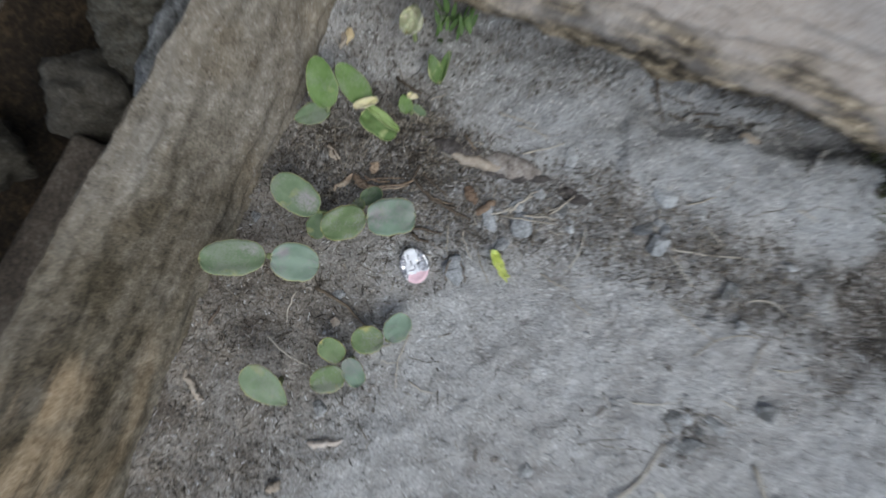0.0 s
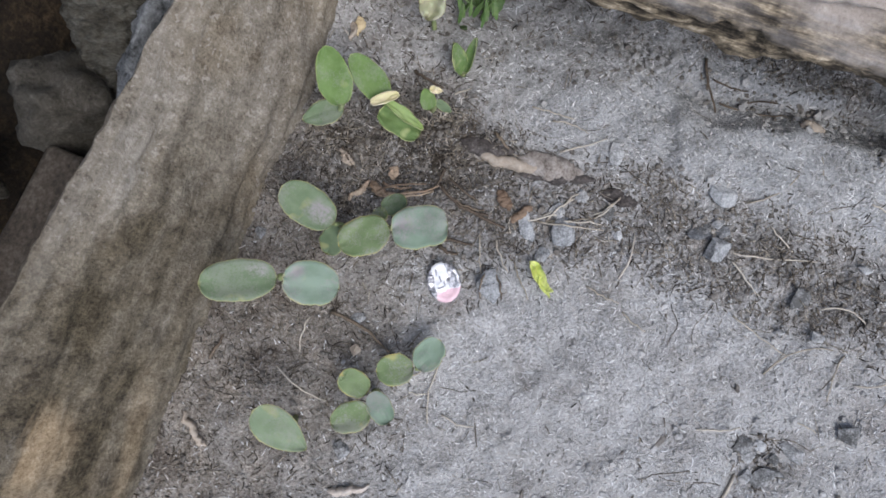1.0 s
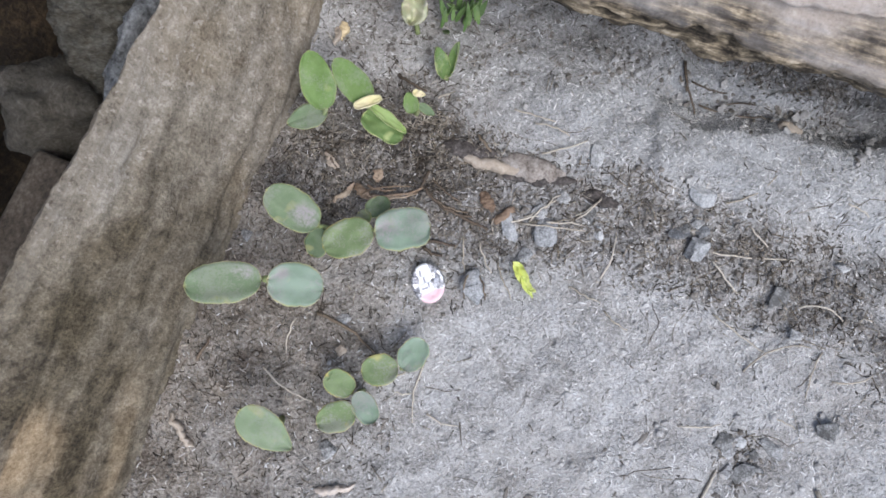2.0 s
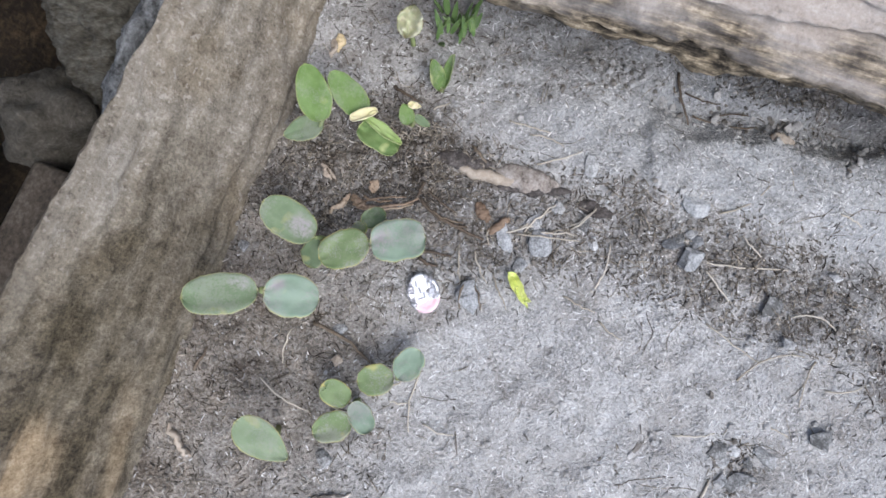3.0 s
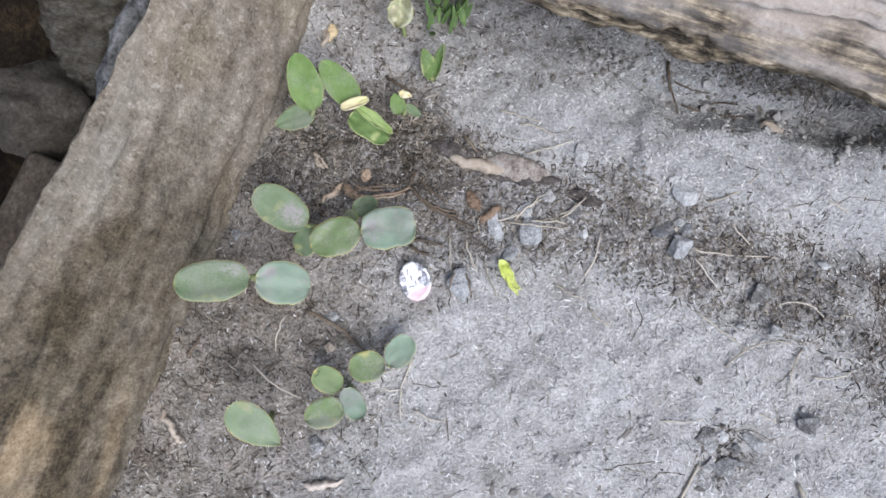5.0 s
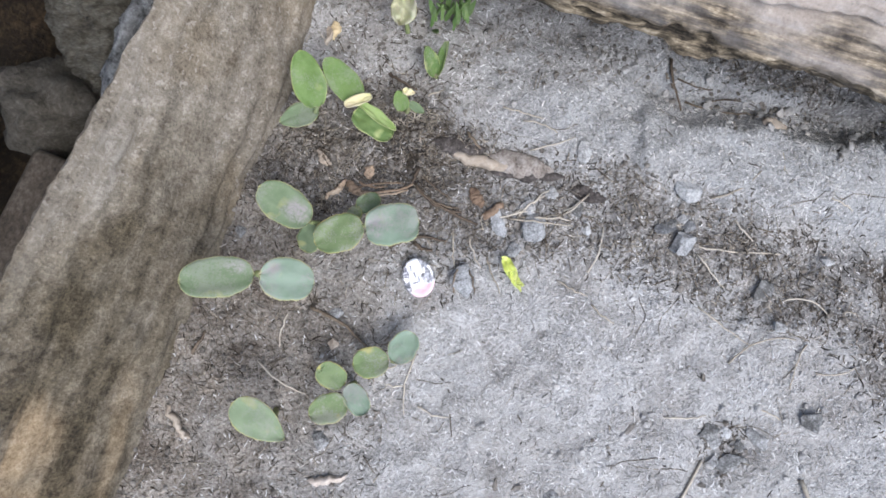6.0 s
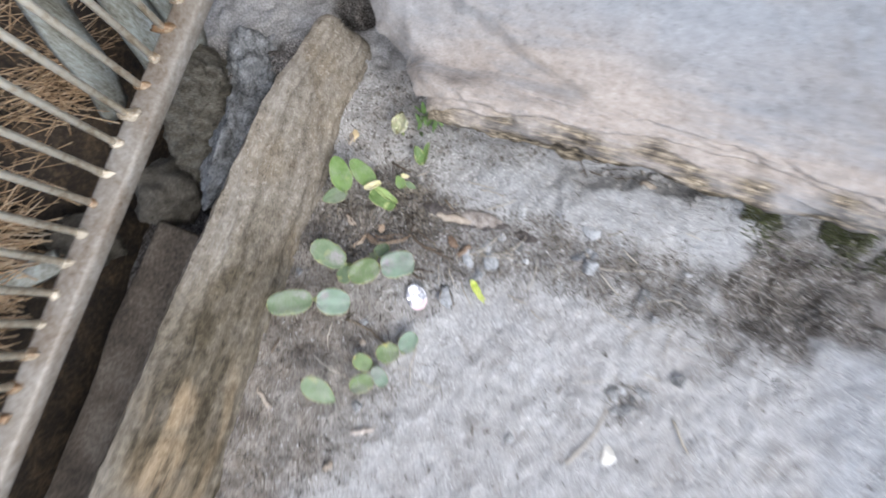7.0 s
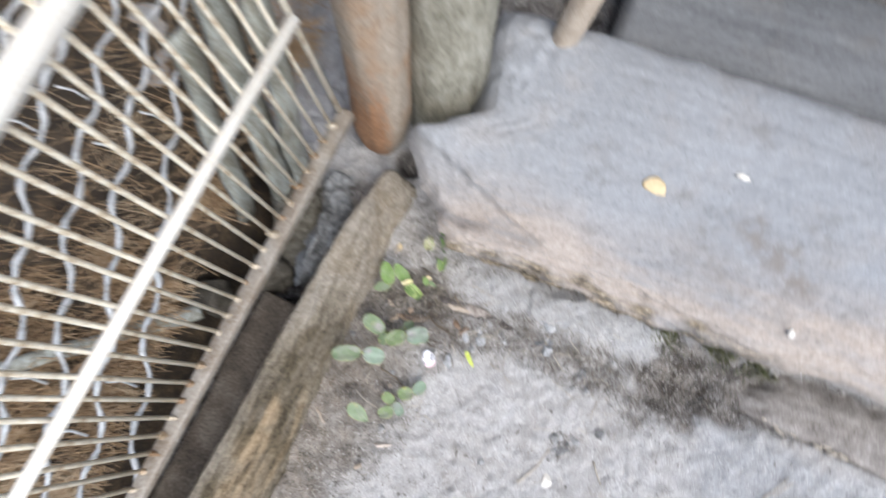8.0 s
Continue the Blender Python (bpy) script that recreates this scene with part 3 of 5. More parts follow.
        z += mud * (0.006 * noise.noise((x * 45, y * 45, 3.0)) + 0.005 * abs(noise.noise((x * 90, y * 90, 5.0))) - 0.006 * step(0.06, 0.0, abs(noise.noise((x * 35, y * 35, 12.0)))))
        c = abs(noise.noise((x * 22 + 3, y * 22, 2.5)))
        z -= 0.0016 * step(0.035, 0.0, c) * step(0.15, 0.4, noise.noise((x * 12, y * 12, 7.7)) + 0.35)
    return z


def graded(lo, hi, pitch, far):
    mid = list(np.arange(lo, hi, pitch))
    out, s, p = [], pitch, hi
    while p < far:
        out.append(p)
        s *= 1.35
        p += s
    back, s, p = [], pitch, lo
    while p > -far:
        s *= 1.35
        p -= s
        back.append(p)
    return back[::-1] + mid + out


def build_ground():
    xs, ys = graded(-0.36, 0.56, 0.0023, 60.0), graded(-0.16, 0.46, 0.0023, 60.0)
    nx, ny = len(xs), len(ys)
    co = np.empty((nx * ny, 3), dtype=np.float32)
    lit, loa, hea = (np.zeros(nx * ny, dtype=np.float32) for _ in range(3))
    i = 0
    for y in ys:
        for x in xs:
            close = abs(x) < 1.5 and abs(y) < 1.5
            co[i] = (x, y, ground_z(x, y) if close else 0.0)
            if close:
                lit[i], loa[i], hea[i] = litter(x, y), loam(x, y), heap(x, y)
            i += 1
    idx = np.arange(nx * ny).reshape(ny, nx)
    faces = np.stack([idx[:-1, :-1], idx[:-1, 1:], idx[1:, 1:], idx[1:, :-1]], axis=-1).reshape(-1, 4)
    me = bpy.data.meshes.new("ground")
    me.vertices.add(nx * ny)
    me.vertices.foreach_set("co", co.ravel())
    me.loops.add(faces.size)
    me.loops.foreach_set("vertex_index", faces.ravel().astype(np.int32))
    me.polygons.add(len(faces))
    me.polygons.foreach_set("loop_start", np.arange(0, faces.size, 4, dtype=np.int32))
    me.update(calc_edges=True)
    for name, data in (("litter", lit), ("loam", loa), ("heap", hea)):
        me.attributes.new(name, "FLOAT", "POINT").data.foreach_set("value", data)
    me.shade_smooth()
    me.materials.append(SOIL)
    tagged(new("ground", me), "grey sandy soil with damp dark litter, cracks and some painted shade", "soil", kind="structure")
    return np.array(xs), np.array(ys), co[:, 2].reshape(ny, nx), lit.reshape(ny, nx), loa.reshape(ny, nx), hea.reshape(ny, nx)


GX, GY, GZ, G_LITTER, G_LOAM, G_HEAP = build_ground()


def sample(grid, x, y):
    """The value of a ground grid at many places at once."""
    i = np.clip(np.searchsorted(GX, x) - 1, 0, len(GX) - 2)
    j = np.clip(np.searchsorted(GY, y) - 1, 0, len(GY) - 2)
    u, v = (x - GX[i]) / (GX[i + 1] - GX[i]), (y - GY[j]) / (GY[j + 1] - GY[j])
    return (1 - v) * ((1 - u) * grid[j, i] + u * grid[j, i + 1]) + v * ((1 - u) * grid[j + 1, i] + u * grid[j + 1, i + 1])


# ---- added closing walls ----
def plain_wall(name, centre, size, label):
    ob = new(name, mesh_of(name, box_bm(*size), M_wall, False))
    ob.location = centre
    return tagged(ob, label, "wall", kind="structure")


# Both walls are added to close the view with a dark backdrop.
plain_wall("added_wall_north", (0.6, 0.95, 0.5), (3.2, 0.04, 1.1), "added dark backdrop wall behind the logs")
plain_wall("added_wall_west", (-1.25, 0.2, 0.4), (0.04, 2.4, 0.9), "added dark backdrop wall behind the hay")


# ---- big timbers ----
def attribute(me, name, values):
    me.attributes.new(name, "FLOAT", "POINT").data.foreach_set("value", np.array(values, dtype=np.float32))


def blend(pairs, v):
    """A smooth line through the pairs."""
    for (a, p), (b, q) in zip(pairs, pairs[1:]):
        if v <= b:
            return p + (q - p) * step(a, b, v)
    return pairs[-1][1]


def build_log(name, foot_a, foot_b, width, over, under, mid_z, label, seed, hewn=True, rows=300, around=220, material=None):
    """A heavy flattened log: foot_a to foot_b is its front edge, at the height mid_z."""
    a, b = Vector((*foot_a, 0)), Vector((*foot_b, 0))
    d = (b - a).normalized()
    back = Vector((-d.y, d.x, 0))
    length = (b - a).length
    ends = ((0.0, 0.055), (0.03, 0.028), (0.06, -0.005), (0.11, -0.038), (0.135, 0.0), (0.165, 0.038), (0.205, 0.030), (0.25, 0.014), (0.31, 0.010))
    bm = bmesh.new()
    worn, tinge, stain, rings = [], [], [], []
    for i in range(rows):
        t = (i / (rows - 1)) ** 1.8
        ring = []
        for k in range(around):
            ang = 2 * math.pi * k / around
            c, s = math.cos(ang), math.sin(ang)
            ca, sa = math.copysign(abs(c) ** 0.8, c), math.copysign(abs(s) ** 0.62, s)
            off = width / 2 + width / 2 * ca
            start = blend(ends, off) if hewn else 0.0
            u = start + t * (length - start)
            deep = u - start
            z = mid_z + (over if s > 0 else under) * sa
            if s < 0:
                off += 0.075 * -sa * (1 if c < 0 else -1) * min(1.0, abs(c) * 1.6)
            off += 0.008 * noise.noise((u * 5, ca * 1.5, seed)) + 0.003 * noise.noise((u * 25, off * 20, seed + 2))
            z += 0.005 * noise.noise((u * 6, off * 9, seed + 5)) + 0.0010 * noise.noise((u * 14, off * 60, seed + 9)) + 0.0010 * noise.noise((u * 60, off * 110, seed))
            face = step(-0.2, -0.75, ca)
            off += face * (0.008 * noise.noise((u * 5, z * 70, seed + 3)) + 0.006 * noise.noise((u * 9, z * 200, seed)) + 0.0040 * noise.noise((u * 34, z * 420, seed)) + 0.0025 * noise.noise((u * 130, z * 420, seed)))
            shrink = 1 - 0.35 * (1 - min(1.0, deep / 0.02)) ** 2
            z = mid_z + (z - mid_z) * shrink
            if hewn and s > 0:
                rim = 0.106 - (off - 0.052) * 1.64 + 0.016 * noise.noise((off * 30, 2.0, seed)) + 0.006 * noise.noise((off * 90, 7.0, seed))
                shelf = step(rim + 0.007, rim - 0.007, deep) * step(0.05, 0.4, sa) * step(0.15, 0.115, off)
                z -= (0.010 + 0.14 * max(0.0, rim - deep)) * shelf * step(0.012, 0.05, off) + 0.006 * step(0.035, 0.0, deep)
                z += (0.005 * noise.noise((u * 22, off * 30, 4.0)) + 0.0016 * noise.noise((deep * 110, off * 40, 3.0)) + 0.003 * noise.noise((u * 60, off * 60, 3.0))) * step(0.14, 0.04, deep)
            ring.append(bm.verts.new(a + d * u + back * off + Vector((0, 0, z))))
            worn.append(max(step(0.45, 0.0, s + 0.25 * noise.noise((u * 30, off * 60, 7.0))) * step(-0.5, -0.7, ca), 0.0) * (1 - 0.6 * step(0.36, 0.52, u)) if hewn else 0.0)
            x, y = ring[-1].co.xy
            stain.append(0.0 if not hewn or s < 0 else max(step(0.030, 0.004, near_line(x, y, [(0.317, 0.198), (0.340, 0.171), (0.362, 0.140)]) + 0.012 * noise.noise((x * 40, y * 40, 1.0))), 0.45 * step(0.055, 0.015, math.hypot(x - 0.27, y - 0.165) + 0.03 * noise.noise((x * 22, y * 22, 4.0)))))
            tinge.append(step(-0.3, -0.75, ca + 0.28 * noise.noise((u * 7, off * 12, 3.0))) if s > 0 else 0.0)
        rings.append(ring)
    for r0, r1 in zip(rings, rings[1:]):
        for k in range(around):
            bm.faces.new((r0[k], r1[k], r1[(k + 1) % around], r0[(k + 1) % around]))
    hub = bm.verts.new(sum((v.co for v in rings[0]), Vector()) / around)
    worn.append(0.3)
    tinge.append(0.0)
    stain.append(0.0)
    for k in range(around):
        bm.faces.new((hub, rings[0][k], rings[0][(k + 1) % around]))
    bm.faces.new(rings[-1])
    bmesh.ops.recalc_face_normals(bm, faces=bm.faces)
    ob = thing(name, bm, material or M_log, label, "log")
    attribute(ob.data, "worn", worn)
    attribute(ob.data, "tinge", tinge)
    attribute(ob.data, "stain", stain)
    return ob


build_log("log", (-0.07, 0.215), (1.25, -0.29), 0.31, 0.045, 0.125, 0.10, "huge grey weathered log with hewn end, half sunk in soil", 1.0)
build_log("log", (0.176, 0.450), (1.405, -0.005), 0.19, 0.05, 0.09, 0.045, "grey log lying behind another log, shade painted into its colour", 6.0, hewn=False, rows=90, around=60, material=M_logshade)


def build_timber():
    """The brown edging timber; its steep worn face looks to the seedlings."""
    a, b = Vector((-0.448, -0.40, 0)), Vector((-0.100, 0.314, 0))
    d = (b - a).normalized()
    right = Vector((d.y, -d.x, 0))
    length = (b - a).length
    broad = ((0.0, 0.062), (0.35, 0.062), (0.43, 0.056), (0.48, 0.051), (0.54, 0.047), (0.58, 0.049), (0.63, 0.047), (0.72, 0.038), (0.80, 0.043))
    shape = [(1.0, -0.05), (1.0, 0.0), (0.90, 0.014), (0.68, 0.036), (0.42, 0.060), (0.20, 0.080), (0.06, 0.089), (-0.06, 0.090), (-0.14, 0.082), (-0.20, 0.05), (-0.22, 0.0), (-0.22, -0.08)]
    fine = []
    for (p, q), (r, s) in zip(shape, shape[1:]):
        for j in range(9):
            t = j / 9
            fine.append((p + (r - p) * t, q + (s - q) * t))
    fine.append(shape[-1])
    bm = bmesh.new()
    rings, worn, bare, damp = [], [], [], []
    rows = 460
    for i in range(rows):
        u = length * i / (rows - 1)
        end = length - u
        low = step(0.0, 0.11, end)
        tip = math.sqrt(max(0.0, 1 - (1 - min(1.0, end / 0.016)) ** 2))
        ring = []
        for p, q in fine:
            off = 0.012 + (p * blend(broad, u) - 0.012) * (0.55 + 0.45 * tip)
            tall = 0.90 + 0.18 * step(0.67, 0.50, u)
            z = q * tall * (0.55 + 0.45 * low) * (0.75 + 0.25 * tip) if q > 0 else q
            off += 0.004 * noise.noise((u * 8, q * 10, 1.0)) + 0.0024 * noise.noise((u * 22, q * 70, 2.0)) + 0.0014 * noise.noise((u * 60, q * 180, 4.0))
            off += 0.0034 * max(0.0, noise.noise((u * 9, q * 110, 8.0))) + 0.0011 * noise.noise((u * 60, q * 160, 9.0)) + 0.0005 * noise.noise((u * 210, q * 260, 3.0))
            if q > 0.07:
                z += 0.005 * noise.noise((u * 15, p * 2, 5.0)) + 0.0016 * noise.noise((u * 55, p * 3, 6.0))
                off -= step(0.1, -0.15, p) * (0.0028 * max(0.0, noise.noise((u * 42, 3.0, 2.0))) + 0.0010 * noise.noise((u * 150, 1.0, 6.0)))
            z += 0.0015 * noise.noise((u * 30, p * 6, 7.0))
            ring.append(bm.verts.new(a + d * u + right * off + Vector((0, 0, z))))
            worn.append(step(0.060, 0.088, q) * 0.45)
            patch = 1.0 * step(0.026, 0.010, math.hypot((u - 0.452) * 0.9, q - 0.066))
            streak = 0.8 * step(0.030, 0.004, abs(q - 0.050 + 0.05 * (u - 0.40))) * step(0.46, 0.38, u) + 0.5 * step(0.008, 0.002, abs(q - 0.028 - 0.03 * noise.noise((u * 6, 1.0, 1.0)))) * step(0.52, 0.44, u)
            patch = max(patch, 0.9 * step(0.030, 0.010, math.hypot((u - 0.405) * 0.7, q - 0.058)))
            bare.append(max(patch, streak))
            # Mask for dark streaks plus painted shade, strongest towards the timber's near end.
            damp.append(max(1.2 * step(0.66, 0.53, u + 0.10 * noise.noise((u * 14, q * 30, 6.0))) * (0.75 + 0.25 * step(0.092, 0.070, q)) * (0.82 + 0.5 * noise.noise((u * 30, q * 60, 2.0))), step(0.034, 0.006, math.hypot((u - 0.50) * 0.42, q - 0.048)), 0.5 * step(0.02, 0.0, q) * step(0.62, 0.5, u), 0.6 * step(0.03, 0.01, math.hypot((u - 0.40) * 0.3, q - 0.025))))
        rings.append(ring)
    n = len(fine)
    for r0, r1 in zip(rings, rings[1:]):
        for k in range(n - 1):
            bm.faces.new((r0[k], r0[k + 1], r1[k + 1], r1[k]))
        bm.faces.new((r0[n - 1], r0[0], r1[0], r1[n - 1]))
    bm.faces.new(rings[0][::-1])
    bm.faces.new(rings[-1])
    bmesh.ops.recalc_face_normals(bm, faces=bm.faces)
    ob = thing("edging_timber", bm, M_timber, "brown weathered timber with rounded end, edging the soil", "timber")
    attribute(ob.data, "worn", worn)
    attribute(ob.data, "bare", bare)
    attribute(ob.data, "damp", damp)
    return ob


build_timber()


# ---- grille and what stands behind it ----
BAR_A, BAR_B, BAR_Z = Vector((-0.430, -0.312, 0)), Vector((-0.131, 0.327, 0)), 0.175
ALONG = (BAR_B - BAR_A).normalized()
AWAY = Vector((-ALONG.y, ALONG.x, 0))


def build_grille():
    g = group_of("metal_grille", BAR_A + Vector((0, 0, BAR_Z)), "rusty cream metal grille of upright wires standing beside timber", "grille")
    length = (BAR_B - BAR_A).length
    turn = math.atan2(ALONG.y, ALONG.x)
    m = Matrix.Rotation(turn, 4, "Z")
    bar = part("bottom_bar", box_bm(length + 0.012, 0.018, 0.016, 0.003, pose(length / 2, 0, 0)), M_bar, g, "dull grey-brown steel bar", m)
    pitch = 0.0197
    count = int(length / pitch) + 1
    wire = None
    for i in range(count):
        u = length - i * pitch
        p = ALONG * u + AWAY * 0.007
        if i == 0:
            bm = tube([(0, 0, 0.0), (0.0, 0.002, 0.3), (0, 0, 0.62)], 0.0036, 8)
            part("end_rod", bm, M_wire, g, "", Matrix.Translation(p))
            continue
        if wire is None:
            bm = tube([(0, 0, 0.0), (0, 0, 0.2), (0, 0, 0.41), (0, 0, 0.62)], 0.0023, 8)
            wire = part("wire", bm, M_wire, g, "", Matrix.Translation(p))
        else:
            w = new("wire", wire.data)
            w.parent = g
            w.matrix_basis = Matrix.Translation(p) @ pose(0, 0, 0, random.uniform(-0.6, 0.6), random.uniform(-0.6, 0.6), 0)
        wb = lump(random.uniform(0.004, 0.010), 0.0042, random.uniform(0.003, 0.0055), i, 0.45, 3)
        part("weld", wb, M_weld, bar, "", m.inverted() @ Matrix.Translation(p + Vector((0, 0, 0.008)) - AWAY * 0.001))
    for z, r in ((0.205, 0.0060), (0.412, 0.0098)):
        bm = tube([ALONG * -0.02, ALONG * length * 0.5, ALONG * (length - 0.002)], r, 14)
        part("cross_rod", bm, M_rod, g, "glossy worn white cross rod", Matrix.Translation(Vector((0, 0, z)) - AWAY * 0.001))


build_grille()


def build_netting():
    """Loose wire netting that leans behind the grille: wavy strands, twisted together here and there."""
    net = group_of("wire_netting", (-0.362, -0.12, 0.02), "galvanised wire netting of wavy strands leaning behind the grille", "netting")
    up = Vector((-0.65, 0, 0.76))
    gap, wave = 0.050, 0.115
    for row in range(1, 9):
        pts = []
        for k in range(150):
            y = 0.95 * k / 149
            bow = math.sin(2 * math.pi * y / wave + (math.pi if row % 2 else 0))
            off = row * gap + 0.0060 * max(-0.7, min(0.7, bow)) / 0.7 + 0.005 * noise.noise((y * 6, row * 1.7, 2.0))
            pts.append(up * off + Vector((0.012 * noise.noise((y * 4, row, 5.0)), y, 0)))
        part("strand", tube(pts, [0.0036 + 0.0010 * math.sin(k * 0.9) for k in range(150)], 6), M_net, net)
        for k in range(row % 2, 8, 3):
            y = wave * (k + (0.25 if row % 2 else 0.75))
            a = up * (row * gap + 0.006) + Vector((0, y, 0))
            b = up * ((row + 1) * gap - 0.006) + Vector((0, y + 0.004, 0))
            part("link", tube([a, a.lerp(b, 0.5) + Vector((0, 0.004, 0)), b], 0.0018, 5), M_net, net)


build_netting()


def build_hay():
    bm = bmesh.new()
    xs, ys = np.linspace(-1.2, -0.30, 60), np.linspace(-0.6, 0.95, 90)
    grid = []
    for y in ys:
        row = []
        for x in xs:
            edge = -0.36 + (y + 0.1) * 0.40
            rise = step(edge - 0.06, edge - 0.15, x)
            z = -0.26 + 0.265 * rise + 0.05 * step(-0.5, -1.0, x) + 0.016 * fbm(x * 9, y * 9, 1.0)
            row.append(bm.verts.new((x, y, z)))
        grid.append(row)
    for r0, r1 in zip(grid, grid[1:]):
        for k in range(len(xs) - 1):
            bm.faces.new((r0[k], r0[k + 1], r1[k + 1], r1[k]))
    thing("hay_bed", bm, M_haybed, "brown trodden hay bed behind the grille, deep shade painted in", "hay", kind="stuff")
    rnd = random.Random(5)
    bm = bmesh.new()
    for _ in range(21000):
        y = rnd.uniform(-0.5, 0.8)
        edge = -0.37 + (y + 0.1) * 0.40
        x = edge - 0.10 - abs(rnd.gauss(0, 0.22))
        if noise.noise((x * 9, y * 9, 4.0)) < -0.22 + 0.6 * step(0.10, 0.28, y) and rnd.random() < 0.88:
            continue
        z = 0.012 + 0.05 * step(-0.5, -1.0, x) + rnd.uniform(0, 0.035)
        ang = rnd.gauss(0.1, 0.55)
        ln = rnd.uniform(0.03, 0.085)
        v = Vector((math.cos(ang), math.sin(ang), rnd.uniform(-0.22, 0.22))) * ln
        p = Vector((x, y, z))
        tube([p - v / 2, p + Vector((0, 0, rnd.uniform(-0.006, 0.01))), p + v / 2], rnd.uniform(0.00025, 0.0007), 4, bm)
    thing("hay_stalks", bm, M_hay, "loose brown hay stalks heaped behind the netting", "hay", kind="stuff")


build_hay()


def leaning_slat(foot, top, width, seed, face=AWAY, label="grey-green weathered slat leaning behind the grille"):
    foot, top = Vector(foot), Vector(top)
    bm = bmesh.new()
    rings = []
    d = (top - foot).normalized()
    side = d.cross(face).normalized()
    for i in range(24):
        t = i / 23
        p = foot.lerp(top, t) + face * 0.012 * noise.noise((t * 3, seed, 1)) + side * 0.006 * noise.noise((t * 4, seed, 8))
        w = width / 2 * (1 + 0.15 * noise.noise((t * 5, seed, 3)))
        cup = 0.004
        rings.append([bm.verts.new(p + side * w * a + face * (cup * a * a + b)) for a, b in ((-1, 0), (-0.5, 0), (0, 0), (0.5, 0), (1, 0), (1, 0.007), (0, 0.007), (-1, 0.007))])
    for a, b in zip(rings, rings[1:]):
        for k in range(8):
            bm.faces.new((a[k], a[(k + 1) % 8], b[(k + 1) % 8], b[k]))
    bm.faces.new(rings[0][::-1])
    bm.faces.new(rings[-1])
    bmesh.ops.recalc_face_normals(bm, faces=bm.faces)
    thing("slat", bm, M_slat, label, "slat", "slats behind the grille")


leaning_slat((-0.240, 0.274, 0.0), (-0.176, 0.322, 0.46), 0.036, 2.0)
leaning_slat((-0.220, 0.300, 0.0), (-0.134, 0.324, 0.47), 0.032, 3.0)
leaning_slat((-0.296, 0.256, 0.0), (-0.236, 0.325, 0.36), 0.030, 1.0)
leaning_slat((-0.345, 0.124, 0.028), (-0.62, 0.030, 0.058), 0.020, 4.0, Vector((0, 0, -1)), "grey-green weathered slat lying on the hay")


# ---- in the gap between grille and timber ----
def build_gap():
    a, b = BAR_A + AWAY * 0.012, BAR_A + ALONG * 0.47 + AWAY * 0.012
    turn = math.atan2(ALONG.y, ALONG.x)
    bm = box_bm(0.56, 0.080, 0.06, 0.004)
    bmesh.ops.subdivide_edges(bm, edges=[e for e in bm.edges if e.calc_length() > 0.2], cuts=40)
    for v in bm.verts:
        v.co.z += 0.004 * noise.noise((v.co.x * 12, v.co.y * 30, 2)) + 0.0015 * noise.noise((v.co.x * 60, v.co.y * 60, 2))
        v.co.y += 0.005 * noise.noise((v.co.x * 14, 1, 6))
    thing("old_board", bm, M_board, "brown board lying in the gap under the grille, shade painted in", "board", m=Matrix.Translation(a.lerp(b, 0.45) + AWAY * 0.004 + Vector((0, 0, -0.036))) @ Matrix.Rotation(turn, 4, "Z") @ pose(0, 0, 0, -5))
    lumps = ((-0.202, 0.228, -0.030, 0.070, 0.026, 0.046, 62, 1.0), (-0.178, 0.290, -0.030, 0.048, 0.034, 0.040, 66, 0.8), (-0.270, 0.184, -0.040, 0.036, 0.036, 0.046, 30, 0.25),
             (-0.354, 0.150, -0.035, 0.034, 0.026, 0.040, 0, 0.2))
    for i, (x, y, z, sx, sy, sz, r, flaky) in enumerate(lumps):
        bm = lump(sx, sy, sz, 30 + i, 0.26, 5 if flaky > 0.5 else 4, 0.30, 1.5)
        for v in bm.verts:
            c = v.co
            ridge = 0.5 - abs(noise.noise((c.x * 90 + c.y * 40, c.y * 130, c.z * 60 + i)))
            v.co += c.normalized() * (0.006 * noise.noise(c * 45) + 0.009 * flaky * ridge + 0.004 * noise.noise(c * 140) + 0.003 * noise.noise(c * 300))
        grey = flaky > 0.5
        thing("mud_lump" if grey else "stone", bm, M_rubble if grey else M_tanrubble, "crumbling blue-grey mud lump banked against the timber" if grey else "tan rough stone wedged in the gap under the grille, shade painted in", "mud" if grey else "stone", "lumps beside the timber", m=pose(x, y, z, 0, 0, r))
    # a rotten round stump that leans under the end of the bar
    bm = bmesh.new()
    rings, sides = [], 110
    foot, head = Vector((-0.238, 0.205, -0.075)), Vector((-0.232, 0.292, 0.030))
    axis = (head - foot).normalized()
    across = axis.cross(Vector((0, 0, 1))).normalized()
    up = across.cross(axis)
    for i in range(120):
        t = i / 119
        end = math.sqrt(max(0.0, 1 - (1 - min(1.0, t / 0.16)) ** 2)) * math.sqrt(max(0.02, 1 - (1 - min(1.0, (1 - t) / 0.12)) ** 2))
        ring = []
        for k in range(sides):
            ang = 2 * math.pi * k / sides
            c, q = math.cos(ang), math.sin(ang)
            r = 0.031 * (0.35 + 0.65 * end) * (1 + 0.14 * noise.noise((c * 1.3, q * 1.3, t * 2)) + 0.05 * noise.noise((c * 6, q * 6, t * 7)) + 0.035 * noise.noise((c * 2, q * 2, t * 34)) + 0.05 * abs(noise.noise((c * 12, q * 12, t * 26))))
            ring.append(bm.verts.new(foot.lerp(head, t) + across * (r * c) + up * (r * 1.15 * q)))
        rings.append(ring)
